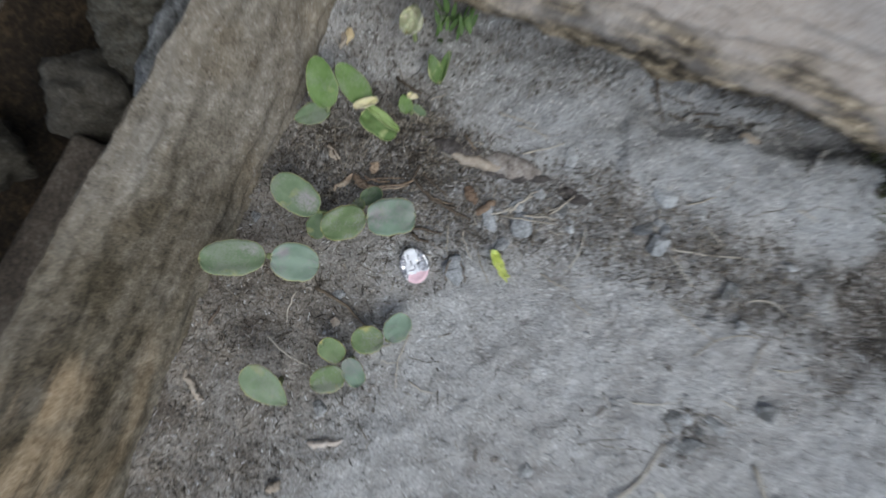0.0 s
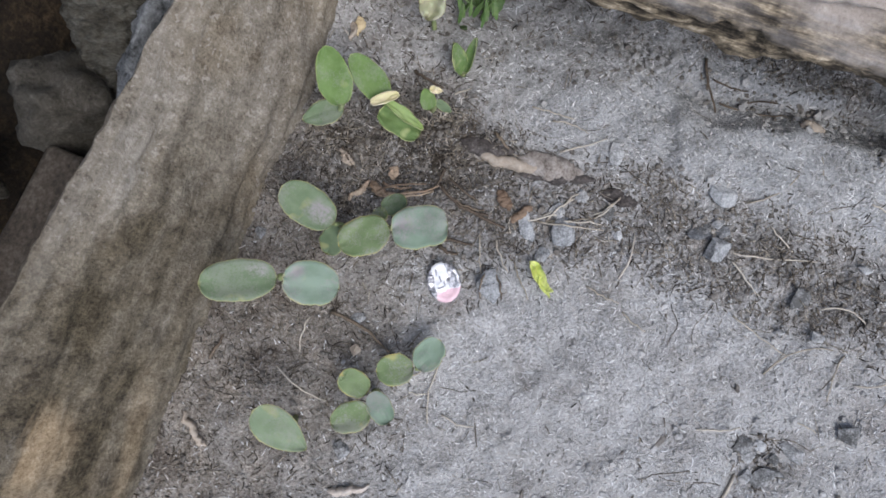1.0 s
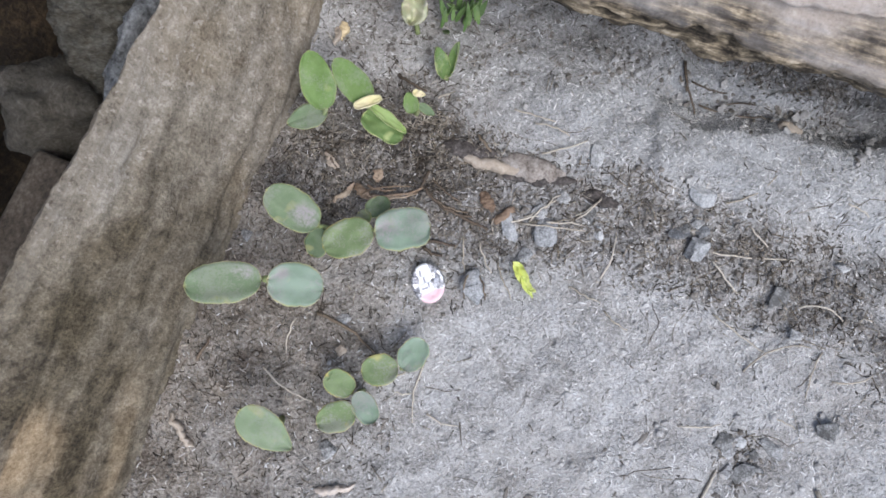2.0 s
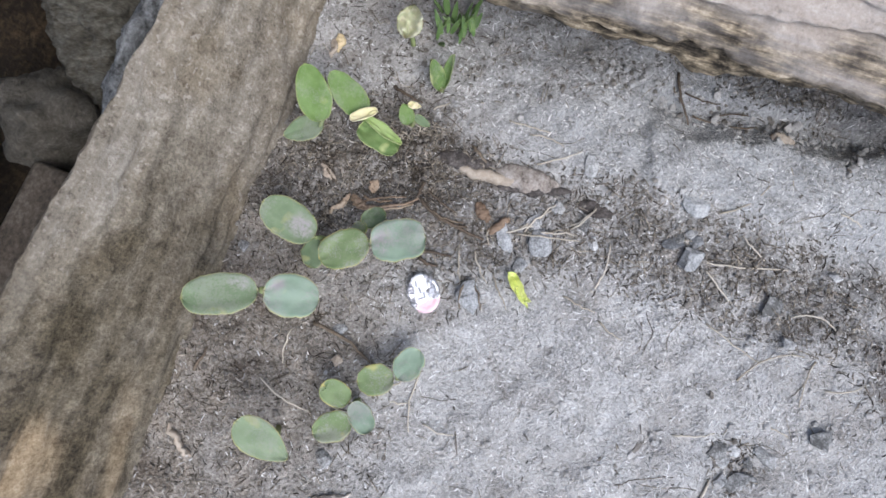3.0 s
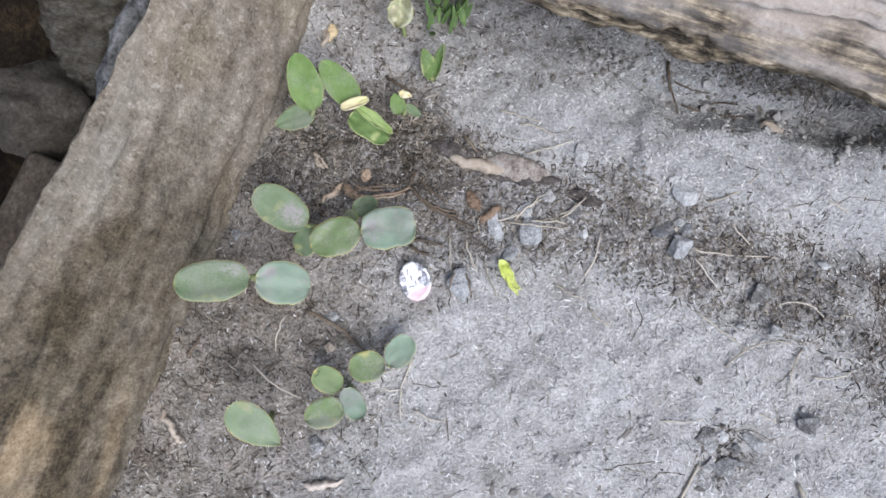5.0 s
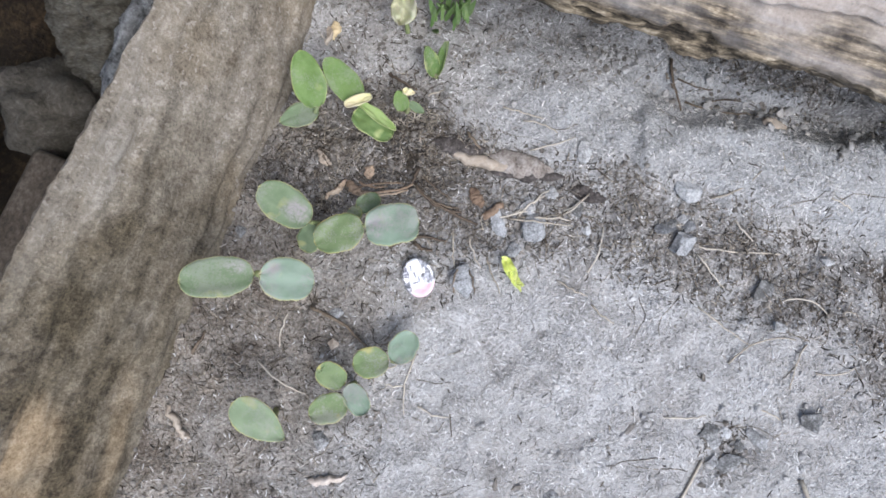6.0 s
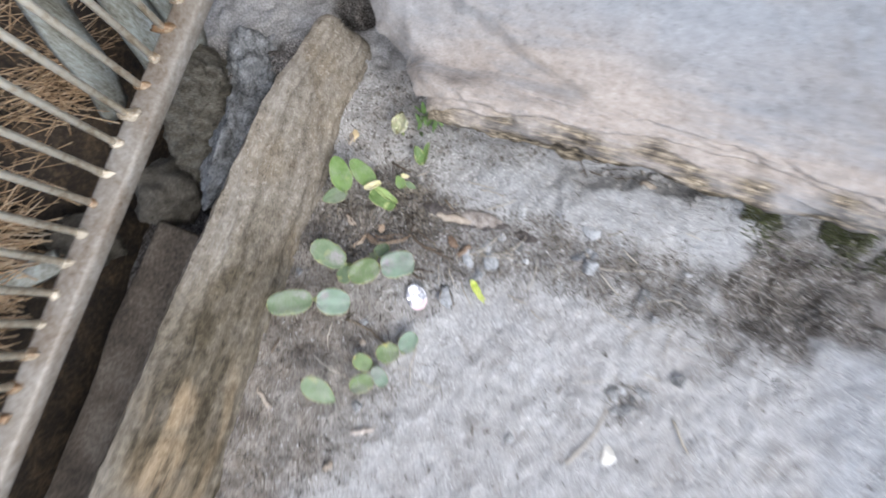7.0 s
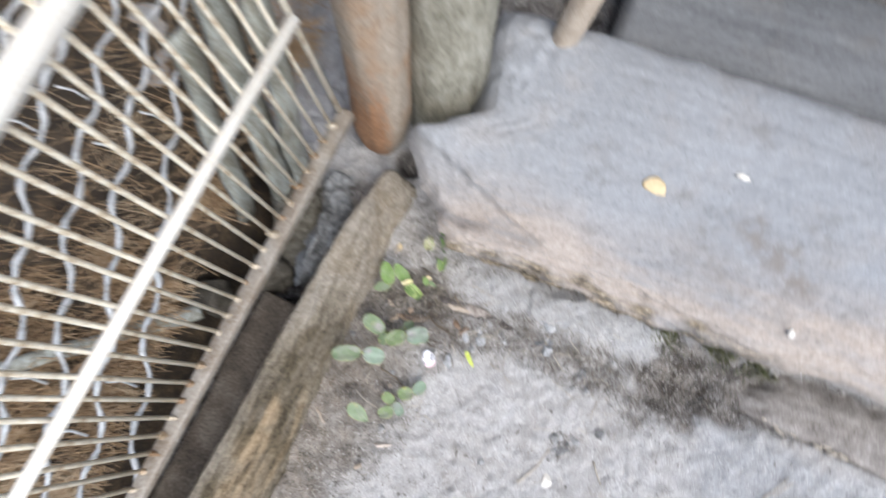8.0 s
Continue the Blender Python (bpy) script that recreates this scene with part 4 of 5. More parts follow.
    for r0, r1 in zip(rings, rings[1:]):
        for k in range(sides):
            bm.faces.new((r0[k], r0[(k + 1) % sides], r1[(k + 1) % sides], r1[k]))
    bm.faces.new(rings[0][::-1])
    bm.faces.new(rings[-1])
    bmesh.ops.recalc_face_normals(bm, faces=bm.faces)
    bm.normal_update()
    for v in bm.verts:
        c = v.co
        v.co = c + v.normal * (0.006 * (0.35 - abs(noise.noise((c.x * 130, c.y * 90, c.z * 90)))) + 0.003 * noise.noise(c * 260) + 0.004 * noise.noise(c * 60))
    thing("stump", bm, M_stump, "rotten brown round stump leaning under the grille bar, shade painted in", "stump")


build_gap()


# ---- posts ----
def build_post(name, base, top, radius, material, label, seed, round_foot=0.0, squash=1.0):
    bm = bmesh.new()
    base, top = Vector(base), Vector(top)
    rows, sides = 90, 64
    rings = []
    for i in range(rows):
        t = (i / (rows - 1)) ** 1.4
        p = base.lerp(top, t)
        hgt = (top - base).length * t
        r = radius
        if round_foot and hgt < round_foot:
            r *= 0.30 + 0.70 * math.sqrt(max(0.0, 1 - (1 - hgt / round_foot) ** 2))
        ring = []
        for k in range(sides):
            ang = 2 * math.pi * k / sides
            rr = r * (1 + 0.14 * noise.noise((math.cos(ang) * 1.2, math.sin(ang) * 1.2, hgt * 3 + seed)) + 0.05 * noise.noise((math.cos(ang) * 5, math.sin(ang) * 5, hgt * 14 + seed)) + 0.02 * noise.noise((math.cos(ang) * 14, math.sin(ang) * 14, hgt * 30 + seed)))
            ring.append(bm.verts.new(p + Vector((rr * math.cos(ang), rr * squash * math.sin(ang), 0))))
        rings.append(ring)
    for a, b in zip(rings, rings[1:]):
        for k in range(sides):
            bm.faces.new((a[k], a[(k + 1) % sides], b[(k + 1) % sides], b[k]))
    bm.faces.new(rings[0][::-1])
    bm.faces.new(rings[-1])
    ob = thing(name, bm, material, label, "post")
    attribute(ob.data, "worn", [0.95 * step(0.34, 0.10, v.co.z) * step(0.030, 0.0, v.co.x - base.x - (top.x - base.x) * v.co.z / 0.9) for v in ob.data.vertices])
    return ob


build_post("wooden_post", (-0.116, 0.366, 0.0), (-0.02, 0.43, 0.9), 0.037, M_rustpost, "orange-brown bare wooden post standing beside the log end", 1.0, 0.085)
build_post("wooden_post", (-0.031, 0.412, -0.02), (0.045, 0.47, 0.9), 0.053, M_barkpost, "greenish grey barked post standing behind the log end", 5.0)
build_post("wooden_stake", (0.117, 0.440, 0.118), (0.262, 0.515, 0.70), 0.017, M_palewood, "thin pale wooden stake standing on the back of the log", 9.0, 0.03)


# ---- board beside the log ----
def build_sunk_board():
    bm = bmesh.new()
    grid = []
    for i in range(150):
        x = -0.415 + 0.79 * i / 149
        row = []
        for k in range(24):
            v = k / 23
            y = -0.046 + 0.092 * v
            ragged = 0.022 * noise.noise((v * 2.5, 1.0, 2.0)) + 0.008 * noise.noise((v * 9, 1.0, 2.0))
            xx = x + 1.3 * ragged * step(-0.2, -0.415, x)
            yy = y + (0.006 * noise.noise((x * 18, 0, 2)) + 0.004 * noise.noise((x * 60, 0, 5))) * (1 if k in (0, 1, 2) else 0.3)
            z = 0.010 - 0.02 * step(0.5, 1.0, v) + 0.006 * noise.noise((x * 9, y * 20, 4)) + 0.002 * noise.noise((x * 30, y * 120, 4))
            z -= 0.042 * step(0.09, 0.0, x + 0.415 + 0.02 * noise.noise((v * 6, x * 20, 1.0))) + (0.012 if k == 0 else 0.003 if k == 1 else 0)
            row.append(bm.verts.new((xx, yy, z)))
        grid.append(row)
    for r0, r1 in zip(grid, grid[1:]):
        for k in range(23):
            bm.faces.new((r0[k], r1[k], r1[k + 1], r0[k + 1]))
    ob = thing("sunk_board", bm, M_mudboard, "dark mud-stained board sunk in soil beside the log", "board", m=pose(0.69, -0.106, 0.004, 0, -1.6, -25))
    sl = bmesh.new()
    rnd = random.Random(8)
    for i in range(90):
        x = -0.34 + i * 0.0078
        if noise.noise((x * 16, 2.0, 1.0)) < -0.10:
            continue
        off = rnd.gauss(0, 0.0025)
        tube(curve_points((x, -0.043 + off, 0.009), (x + rnd.uniform(0.006, 0.026), -0.044 + off + rnd.gauss(0, 0.003), 0.008), 0.001, 0.0008, 4, 0.002, x * 40), rnd.uniform(0.0006, 0.0019), 5, sl, 0.6)
    tagged(part("splintered_edge", sl, M_straw, ob), "pale splintered edge", kind="stuff")


build_sunk_board()


# ---- seedlings ----
def leaf_bm(length, width, point=0.0, cup=0.10, droop=0.0, wave=0.07, seed=0.0, notch=0.0, square=2.3, dusty=None):
    """A thick leaf from its base at the origin along x."""
    nu, nv = 22, 10
    bm = bmesh.new()
    rim_layer = bm.verts.layers.float.new("rim")
    dust_layer = bm.verts.layers.float.new("dust")
    top, low = [], []
    for i in range(nu + 1):
        u = i / nu
        oval = max(0.0, 1 - abs(2 * u - 1) ** square) ** (1.15 / square)
        keen = math.sqrt(max(0.0, 1 - (1 - u / 0.38) ** 2)) if u < 0.38 else 1 - ((u - 0.38) / 0.62) ** 1.7
        w = width / 2 * ((1 - point) * oval + point * keen)
        a, b = [], []
        for j in range(nv + 1):
            v = 2 * j / nv - 1
            x = u * length + notch * length * (1 - abs(v)) * (1 if u > 0.9 else 0) * -1
            side = 1 if v > 0 else -1
            y = v * w * (1 + 0.09 * noise.noise((u * 4, seed, side)) + 0.045 * noise.noise((u * 13, seed, side * 3.0)))
            z = cup * width * (v * v) - droop * length * u * u + wave * width * noise.noise((u * 3, v * 2, seed)) - 0.005 * width * math.exp(-(v / 0.12) ** 2)
            thick = 0.0011 * (1 - 0.75 * max(abs(v), abs(2 * u - 1)) ** 4)
            p, q = bm.verts.new((x, y, z)), bm.verts.new((x, y, z - thick))
            p[rim_layer] = q[rim_layer] = max(abs(v), abs(2 * u - 1) ** 1.0)
            if dusty:
                p[dust_layer] = step(dusty[2] * 1.25, dusty[2] * 0.55, math.hypot(u - dusty[0], (v - dusty[1]) * 0.4) + 0.10 * noise.noise((u * 7, v * 4, seed)))
            a.append(p)
            b.append(q)
        top.append(a)
        low.append(b)
    for i in range(nu):
        for j in range(nv):
            bm.faces.new((top[i][j], top[i + 1][j], top[i + 1][j + 1], top[i][j + 1]))
            bm.faces.new((low[i][j], low[i][j + 1], low[i + 1][j + 1], low[i + 1][j]))
        bm.faces.new((top[i][0], low[i][0], low[i + 1][0], top[i + 1][0]))
        bm.faces.new((top[i][nv], top[i + 1][nv], low[i + 1][nv], low[i][nv]))
    bmesh.ops.remove_doubles(bm, verts=bm.verts, dist=0.00003)
    return bm


def put_leaf(parent, name, base, tip, width, material, label="", lift=0.0, roll=0.0, **shape):
    """A leaf whose outline runs from base to tip (x, y, z)."""
    b, t = Vector(base), Vector(tip)
    t.z += lift
    d = t - b
    turn = math.atan2(d.y, d.x)
    pitch = -math.asin(d.z / d.length)
    m = Matrix.Translation(b - parent.location) @ Matrix.Rotation(turn, 4, "Z") @ Matrix.Rotation(pitch, 4, "Y") @ Matrix.Rotation(radians(roll), 4, "X")
    return part(name, leaf_bm(d.length, width, **shape), material, parent, label, m)


def put_stem(parent, foot, top, radius=0.0012, bend=0.003):
    f, t = Vector(foot) - parent.location, Vector(top) - parent.location
    part("stem", tube(curve_points(f, t, bend, 0.0, 7), [radius * (1.25 - 0.35 * i / 6) for i in range(7)], 8), M_stem, parent, "pale green stem")


def seedling(x, y, label):
    return group_of("seedling", (x, y, ground_z(x, y)), label, "seedling", "seedlings in the soil")


def grow():
    p = seedling(-0.1225, 0.0670, "broad-leaved seedling with two dusty green cotyledons beside timber")
    put_stem(p, p.location, (-0.1235, 0.070, 0.051), 0.002)
    put_leaf(p, "cotyledon", (-0.1245, 0.0700, 0.052), (-0.161, 0.0678, 0.056), 0.0203, M_leaf, "darker green cotyledon", seed=1, cup=0.06, dusty=(0.25, -0.5, 0.16))
    put_leaf(p, "cotyledon", (-0.1225, 0.0695, 0.052), (-0.0955, 0.0635, 0.050), 0.0215, M_leafpale, "pale grey-green cotyledon", seed=2, cup=0.04, dusty=(0.2, 0.4, 0.16))

    p = seedling(-0.099, 0.095, "seedling with one large and one small green cotyledon")
    put_stem(p, p.location, (-0.101, 0.0975, 0.028))
    put_leaf(p, "cotyledon", (-0.1010, 0.0975, 0.029), (-0.1268, 0.1170, 0.034), 0.0205, M_leaf, "soil-dusted green cotyledon", seed=3, cup=0.05, dusty=(0.26, -0.1, 0.26))
    put_leaf(p, "cotyledon", (-0.0995, 0.0975, 0.024), (-0.1072, 0.0838, 0.014), 0.0135, M_leaf, seed=4)

    p = seedling(-0.071, 0.092, "seedling with olive and pale rounded cotyledons")
    put_stem(p, p.location, (-0.0715, 0.0935, 0.036))
    put_leaf(p, "cotyledon", (-0.0722, 0.0945, 0.034), (-0.0985, 0.0860, 0.033), 0.0200, M_leafolive, "olive cotyledon with pale yellow tip", seed=5, cup=0.03)
    put_leaf(p, "cotyledon", (-0.0712, 0.0920, 0.038), (-0.0425, 0.0935, 0.042), 0.0212, M_leafpale, "pale squarish cotyledon dusted with soil", seed=6, cup=0.03, dusty=(0.20, 0.1, 0.27), square=3.2)
    put_leaf(p, "young_leaf", (-0.0680, 0.1015, 0.026), (-0.0722, 0.1122, 0.022), 0.0140, M_leaf, "small dark green leaf", seed=7)
    put_leaf(p, "young_leaf", (-0.0745, 0.0985, 0.028), (-0.0810, 0.1045, 0.022), 0.0085, M_leafolive, seed=8)

    p = seedling(-0.1030, 0.1640, "bright green seedling with three pointed leaves at timber foot")
    put_stem(p, p.location, (-0.0945, 0.1590, 0.033))
    put_leaf(p, "leaf", (-0.0950, 0.1580, 0.033), (-0.1012, 0.1862, 0.044), 0.0178, M_leafbright, "upright bright green leaf", seed=9, point=0.35, cup=0.08)
    put_leaf(p, "leaf", (-0.0720, 0.1615, 0.028), (-0.0893, 0.1835, 0.038), 0.0160, M_leafbright, seed=10, point=0.3, cup=0.08)
    put_leaf(p, "leaf", (-0.0950, 0.1600, 0.026), (-0.1172, 0.1540, 0.024), 0.0142, M_leaf, "greyish pointed leaf", seed=11, point=0.6)

    p = seedling(-0.0700, 0.1560, "seedling with a folded green leaf and cream tip")
    put_stem(p, p.location, (-0.0745, 0.1605, 0.028))
    put_leaf(p, "leaf", (-0.0765, 0.1568, 0.026), (-0.0560, 0.1425, 0.024), 0.0138, M_leafdark, "dark green inner face of folded leaf", seed=12, point=0.05, roll=-8, cup=0.12, wave=0.2, square=3.0)
    put_leaf(p, "leaf", (-0.0735, 0.1612, 0.031), (-0.0540, 0.1452, 0.027), 0.0068, M_leafyellowgreen, "bright green outer half of folded leaf", seed=26, point=0.2, roll=-24, cup=0.2, wave=0.25)
    put_leaf(p, "leaf_fold", (-0.0800, 0.1582, 0.034), (-0.0650, 0.1622, 0.035), 0.0066, M_fold, "cream-yellow folded edge", seed=13, cup=0.25, point=0.15, wave=0.25, roll=-15, square=2.8)

    p = seedling(-0.049, 0.164, "small sprout with cream tip and green leaf")
    put_stem(p, p.location, (-0.050, 0.166, 0.012), 0.0011)
    put_leaf(p, "leaf", (-0.0500, 0.1605, 0.012), (-0.0525, 0.1715, 0.016), 0.0090, M_leafbright, seed=14, point=0.5)
    put_leaf(p, "leaf_fold", (-0.0500, 0.1705, 0.018), (-0.0425, 0.1690, 0.017), 0.0044, M_fold, "cream-yellow tip", seed=15, point=0.8, wave=0.5)
    put_leaf(p, "leaf", (-0.0470, 0.1655, 0.012), (-0.0385, 0.1595, 0.010), 0.0055, M_leaf, seed=16, point=0.5)

    p = seedling(-0.032, 0.179, "tiny sprout with two upright pointed green leaves")
    put_stem(p, (-0.0305, 0.1835, 0.0), (-0.0308, 0.1818, 0.009), 0.0010, 0.0005)
    put_leaf(p, "leaf", (-0.0318, 0.1810, 0.008), (-0.0362, 0.1950, 0.020), 0.0100, M_leafdark, seed=17, point=0.5, roll=25, cup=0.2)
    put_leaf(p, "leaf", (-0.0298, 0.1812, 0.008), (-0.0230, 0.1965, 0.021), 0.0072, M_leafbright, seed=18, point=0.6, roll=-35, cup=0.25)

    p = seedling(-0.046, 0.211, "withered seedling with a cream and green curled leaf")
    put_stem(p, p.location, (-0.047, 0.211, 0.016), 0.0012)
    put_leaf(p, "leaf", (-0.0500, 0.2095, 0.018), (-0.0435, 0.2240, 0.026), 0.0150, M_cream, "cream withered leaf", seed=19, cup=0.45, wave=0.9, point=0.3, roll=15, square=1.8)

    p = seedling(-0.086, 0.009, "low seedling with three small dusty cotyledons")
    put_stem(p, p.location, (-0.0862, 0.0095, 0.017), 0.0013)
    put_leaf(p, "cotyledon", (-0.0872, 0.0112, 0.018), (-0.1010, 0.0212, 0.022), 0.0140, M_leafolive, seed=20, notch=0.12)
    put_leaf(p, "cotyledon", (-0.0862, 0.0020, 0.020), (-0.1062, -0.0040, 0.022), 0.0162, M_leafolive, seed=21, point=0.2)
    put_leaf(p, "cotyledon", (-0.0855, 0.0110, 0.019), (-0.0765, -0.0050, 0.020), 0.0128, M_leafpale, seed=22)

    p = seedling(-0.062, 0.021, "low seedling with two rounded dusty cotyledons")
    put_stem(p, p.location, (-0.0620, 0.0220, 0.017), 0.0013)
    put_leaf(p, "cotyledon", (-0.0630, 0.0225, 0.019), (-0.0825, 0.0215, 0.020), 0.0165, M_leafolive, seed=23)
    put_leaf(p, "cotyledon", (-0.0612, 0.0215, 0.018), (-0.0490, 0.0365, 0.018), 0.0152, M_leafpale, seed=24)

    p = seedling(-0.1290, -0.0030, "seedling with a single pale green drop-shaped leaf")
    put_stem(p, p.location, (-0.1180, -0.0085, 0.043), 0.0014)
    put_leaf(p, "cotyledon", (-0.1385, 0.0075, 0.048), (-0.1138, -0.0122, 0.044), 0.0185, M_leaflight, "pale green drop-shaped leaf", seed=25, point=0.75, cup=0.04)


grow()


def build_weed():
    p = group_of("weed", (-0.024, 0.219, ground_z(-0.024, 0.219)), "small feathery green weed at the foot of the log", "weed")
    rnd = random.Random(3)
    for i in range(24):
        ang = rnd.gauss(1.3, 1.3)
        ln = rnd.uniform(0.004, 0.010)
        b = Vector((rnd.uniform(-0.009, 0.014), rnd.uniform(-0.010, 0.010), rnd.uniform(0.001, 0.006))) + p.location
        put_leaf(p, "leaf", b, b + Vector((ln * math.cos(ang), ln * math.sin(ang), rnd.uniform(0.004, 0.018))), ln * rnd.uniform(0.28, 0.5), M_weed, point=0.8, seed=40 + i)


build_weed()

scrap = group_of("leaf_scrap", (0.007, 0.065, ground_z(0.007, 0.065)), "bright yellow-green torn leaf scrap lying on soil", "leaf scrap")
put_leaf(scrap, "blade", (0.0026, 0.0765, 0.0040), (0.0088, 0.0620, 0.005), 0.0066, M_leafyellow, seed=51, cup=0.25, wave=0.5, roll=14, point=0.15)
put_leaf(scrap, "blade", (0.0055, 0.0680, 0.0050), (0.0108, 0.0560, 0.004), 0.0052, M_leafyellow, seed=54, cup=0.2, wave=0.4, roll=-16, point=0.85)
put_leaf(scrap, "curl", (0.0080, 0.0615, 0.005), (0.0128, 0.0595, 0.007), 0.0030, M_leafyellow, "pale curled tip", seed=53, cup=0.2, wave=0.3, roll=-20, point=0.9)
put_leaf(scrap, "curl", (0.0050, 0.0745, 0.004), (0.0008, 0.0762, 0.006), 0.0026, M_leafyellow, "pale curled tip", seed=55, cup=0.2, wave=0.3, point=0.9)


# ---- foil disc ----
def build_foil():
    m, nt, links, b = nodes_of("crumpled_foil")
    v = coords(nt, links)
    n1 = noise_node(nt, links, v, 160, 3)
    split = nt.new("ShaderNodeSeparateXYZ")
    links.new(v, split.inputs[0])
    wob = calc(nt, links, "MULTIPLY", calc(nt, links, "SUBTRACT", n1, 0.5), 0.008)
    x, y = calc(nt, links, "SUBTRACT", split.outputs[0], wob), calc(nt, links, "SUBTRACT", split.outputs[1], wob)
    crease = noise_node(nt, links, v, 420, 3, 0.7)
    silver = ramp(nt, links, crease, [(0.36, (0.16, 0.155, 0.16)), (0.48, (0.36, 0.355, 0.37)), (0.58, (0.62, 0.61, 0.64)), (0.68, (0.84, 0.84, 0.86))])
    white = mix(nt, links, calc(nt, links, "LESS_THAN", y, -0.0052), (0.80, 0.80, 0.83), (0.80, 0.55, 0.60))
    patch = calc(nt, links, "MULTIPLY", calc(nt, links, "LESS_THAN", x, 0.0016), calc(nt, links, "GREATER_THAN", x, -0.0052))
    patch = calc(nt, links, "ADD", patch, calc(nt, links, "MULTIPLY", calc(nt, links, "LESS_THAN", y, -0.0046), calc(nt, links, "GREATER_THAN", x, -0.0052)))
    col = mix(nt, links, patch, silver, white)
    links.new(col, b.inputs["Base Color"])
    links.new(calc(nt, links, "MULTIPLY", calc(nt, links, "SUBTRACT", 1.0, patch), 0.55), b.inputs["Metallic"])
    b.inputs["Roughness"].default_value = 0.3
    bump(nt, links, b, n1, 0.5, 0.002)
    bm = bmesh.new()
    rings = []
    n = 40
    for r, z in ((0.0, 0.0020), (0.25, 0.0022), (0.5, 0.0020), (0.75, 0.0018), (0.9, 0.0024), (1.0, 0.0014), (1.0, 0.0002), (0.8, -0.001)):
        ring = []
        for k in range(n):
            ang = 2 * math.pi * k / n
            x, y = r * 0.0092 * math.cos(ang), r * 0.0112 * math.sin(ang)
            ring.append(bm.verts.new((x, y, z + 0.0012 * noise.noise((x * 260, y * 260, 1)) + 0.0006 * (k % 2 if r > 0.8 else 0))))
        rings.append(ring)
    for a, c in zip(rings, rings[1:]):
        for k in range(n):
            bm.faces.new((a[k], c[k], c[(k + 1) % n], a[(k + 1) % n]))
    bmesh.ops.remove_doubles(bm, verts=bm.verts, dist=0.00002)
    ob = thing("foil_disc", bm, m, "shiny crumpled silver foil disc lying on soil", "foil", m=pose(-0.046, 0.067, ground_z(-0.046, 0.067) + 0.002, 6, -5, 10))
    ink = surface("dull_violet_print", [(0.3, (0.26, 0.25, 0.29)), (0.7, (0.44, 0.43, 0.48))], 200, 700, rough=0.4)
    for x, y, w, h, r in ((-0.0058, 0.0062, 0.0022, 0.0008, 4), (-0.0060, 0.0046, 0.0026, 0.0007, -3), (-0.0061, 0.0030, 0.0024, 0.0008, 6), (-0.0056, 0.0012, 0.0018, 0.0007, 0), (-0.0028, 0.0058, 0.0007, 0.0036, -6),
                          (-0.0014, 0.0020, 0.0008, 0.0032, 8), (0.0004, -0.0010, 0.0007, 0.0030, 3), (-0.0020, -0.0026, 0.0034, 0.0007, 5)):
        part("printed_bar", box_bm(w, h, 0.0004, 0.0001), ink, ob, "", pose(x, y, 0.0030, 0, 0, r))


build_foil()


# ---- pebbles, chips, straws ----
def pebble(x, y, sx, sy, label="grey angular pebble lying on the soil", material=None, turn=0.0, sink=0.25, tall=0.6):
    s = int(abs(x * 7000) + abs(y * 3000))
    sz = tall * min(sx, sy) / 2
    bm = lump(sx / 2 * 1.35, sy / 2 * 1.35, sz * 1.15, s, 0.42, 4, 0.62, 1.0, 0.40)
    thing("pebble", bm, material or M_stone, label, "pebble", "pebbles on the soil", m=pose(x, y, ground_z(x, y) + sz * (1 - 2 * sink), 0, 0, turn))


for x, y, sx, sy in (
                     (0.046, 0.101, 0.0083, 0.0076), (-0.095, 0.049, 0.0083, 0.0076),
                     (-0.105, -0.020, 0.0095, 0.0083), (0.155, 0.029, 0.007, 0.0063), (0.032, 0.111, 0.007, 0.0076), (-0.145, 0.098, 0.0063, 0.0057),
                     (0.167, -0.024, 0.0095, 0.0108), (0.137, 0.033, 0.0051, 0.0044), (0.190, 0.065, 0.0057, 0.0051)):
    pebble(x, y, sx, sy)
for x, y, sx, sy in ((0.110, -0.026, 0.010, 0.009), (0.099, 0.090, 0.008, 0.007), (0.106, 0.093, 0.007, 0.006), (0.018, 0.104, 0.008, 0.009), (0.050, 0.090, 0.006, 0.007)):
    pebble(x, y, sx, sy)
for x, y, sx, sy in ((0.122, -0.045, 0.0150, 0.0110), (0.111, -0.044, 0.0100, 0.0080), (0.127, -0.036, 0.0070, 0.0080), (0.138, -0.031, 0.0095, 0.0105), (0.114, -0.034, 0.0085, 0.0070), (0.121, -0.027, 0.0060, 0.0052)):
    pebble(x, y, sx, sy, "grey pebble half sunk in a small pit", sink=0.42, tall=0.5)
pebble(-0.095, 0.032, 0.0070, 0.0057, "small cream pebble lying on the soil", M_palewood)
pebble(0.101, -0.078, 0.011, 0.012, "white angular pebble lying on the soil", M_rod)
pebble(0.1045, 0.0815, 0.0150, 0.0115, "pale blue-grey pebble lying on dark pebbles", M_palestone, 20, 0.02, 0.7)
pebble(0.1105, 0.0895, 0.0085, 0.0080, "dark grey pebble lying on damp litter", M_darkstone, 0, 0.15, 0.6)
pebble(0.0955, 0.0885, 0.0090, 0.0070, "dark grey pebble lying on damp litter", M_darkstone, 0, 0.2, 0.6)
pebble(0.1085, 0.1095, 0.0155, 0.0120, "pale grey blocky pebble lying on the soil", M_palestone, -10, 0.10, 0.6)
pebble(0.1500, 0.0500, 0.0130, 0.0115, "grey pebble half sunk in damp litter", M_stone, 35, 0.32, 0.5)
pebble(0.0230, 0.0920, 0.0115, 0.0140, "pale grey pebble lying under straws", M_palestone, 0, 0.22, 0.55)
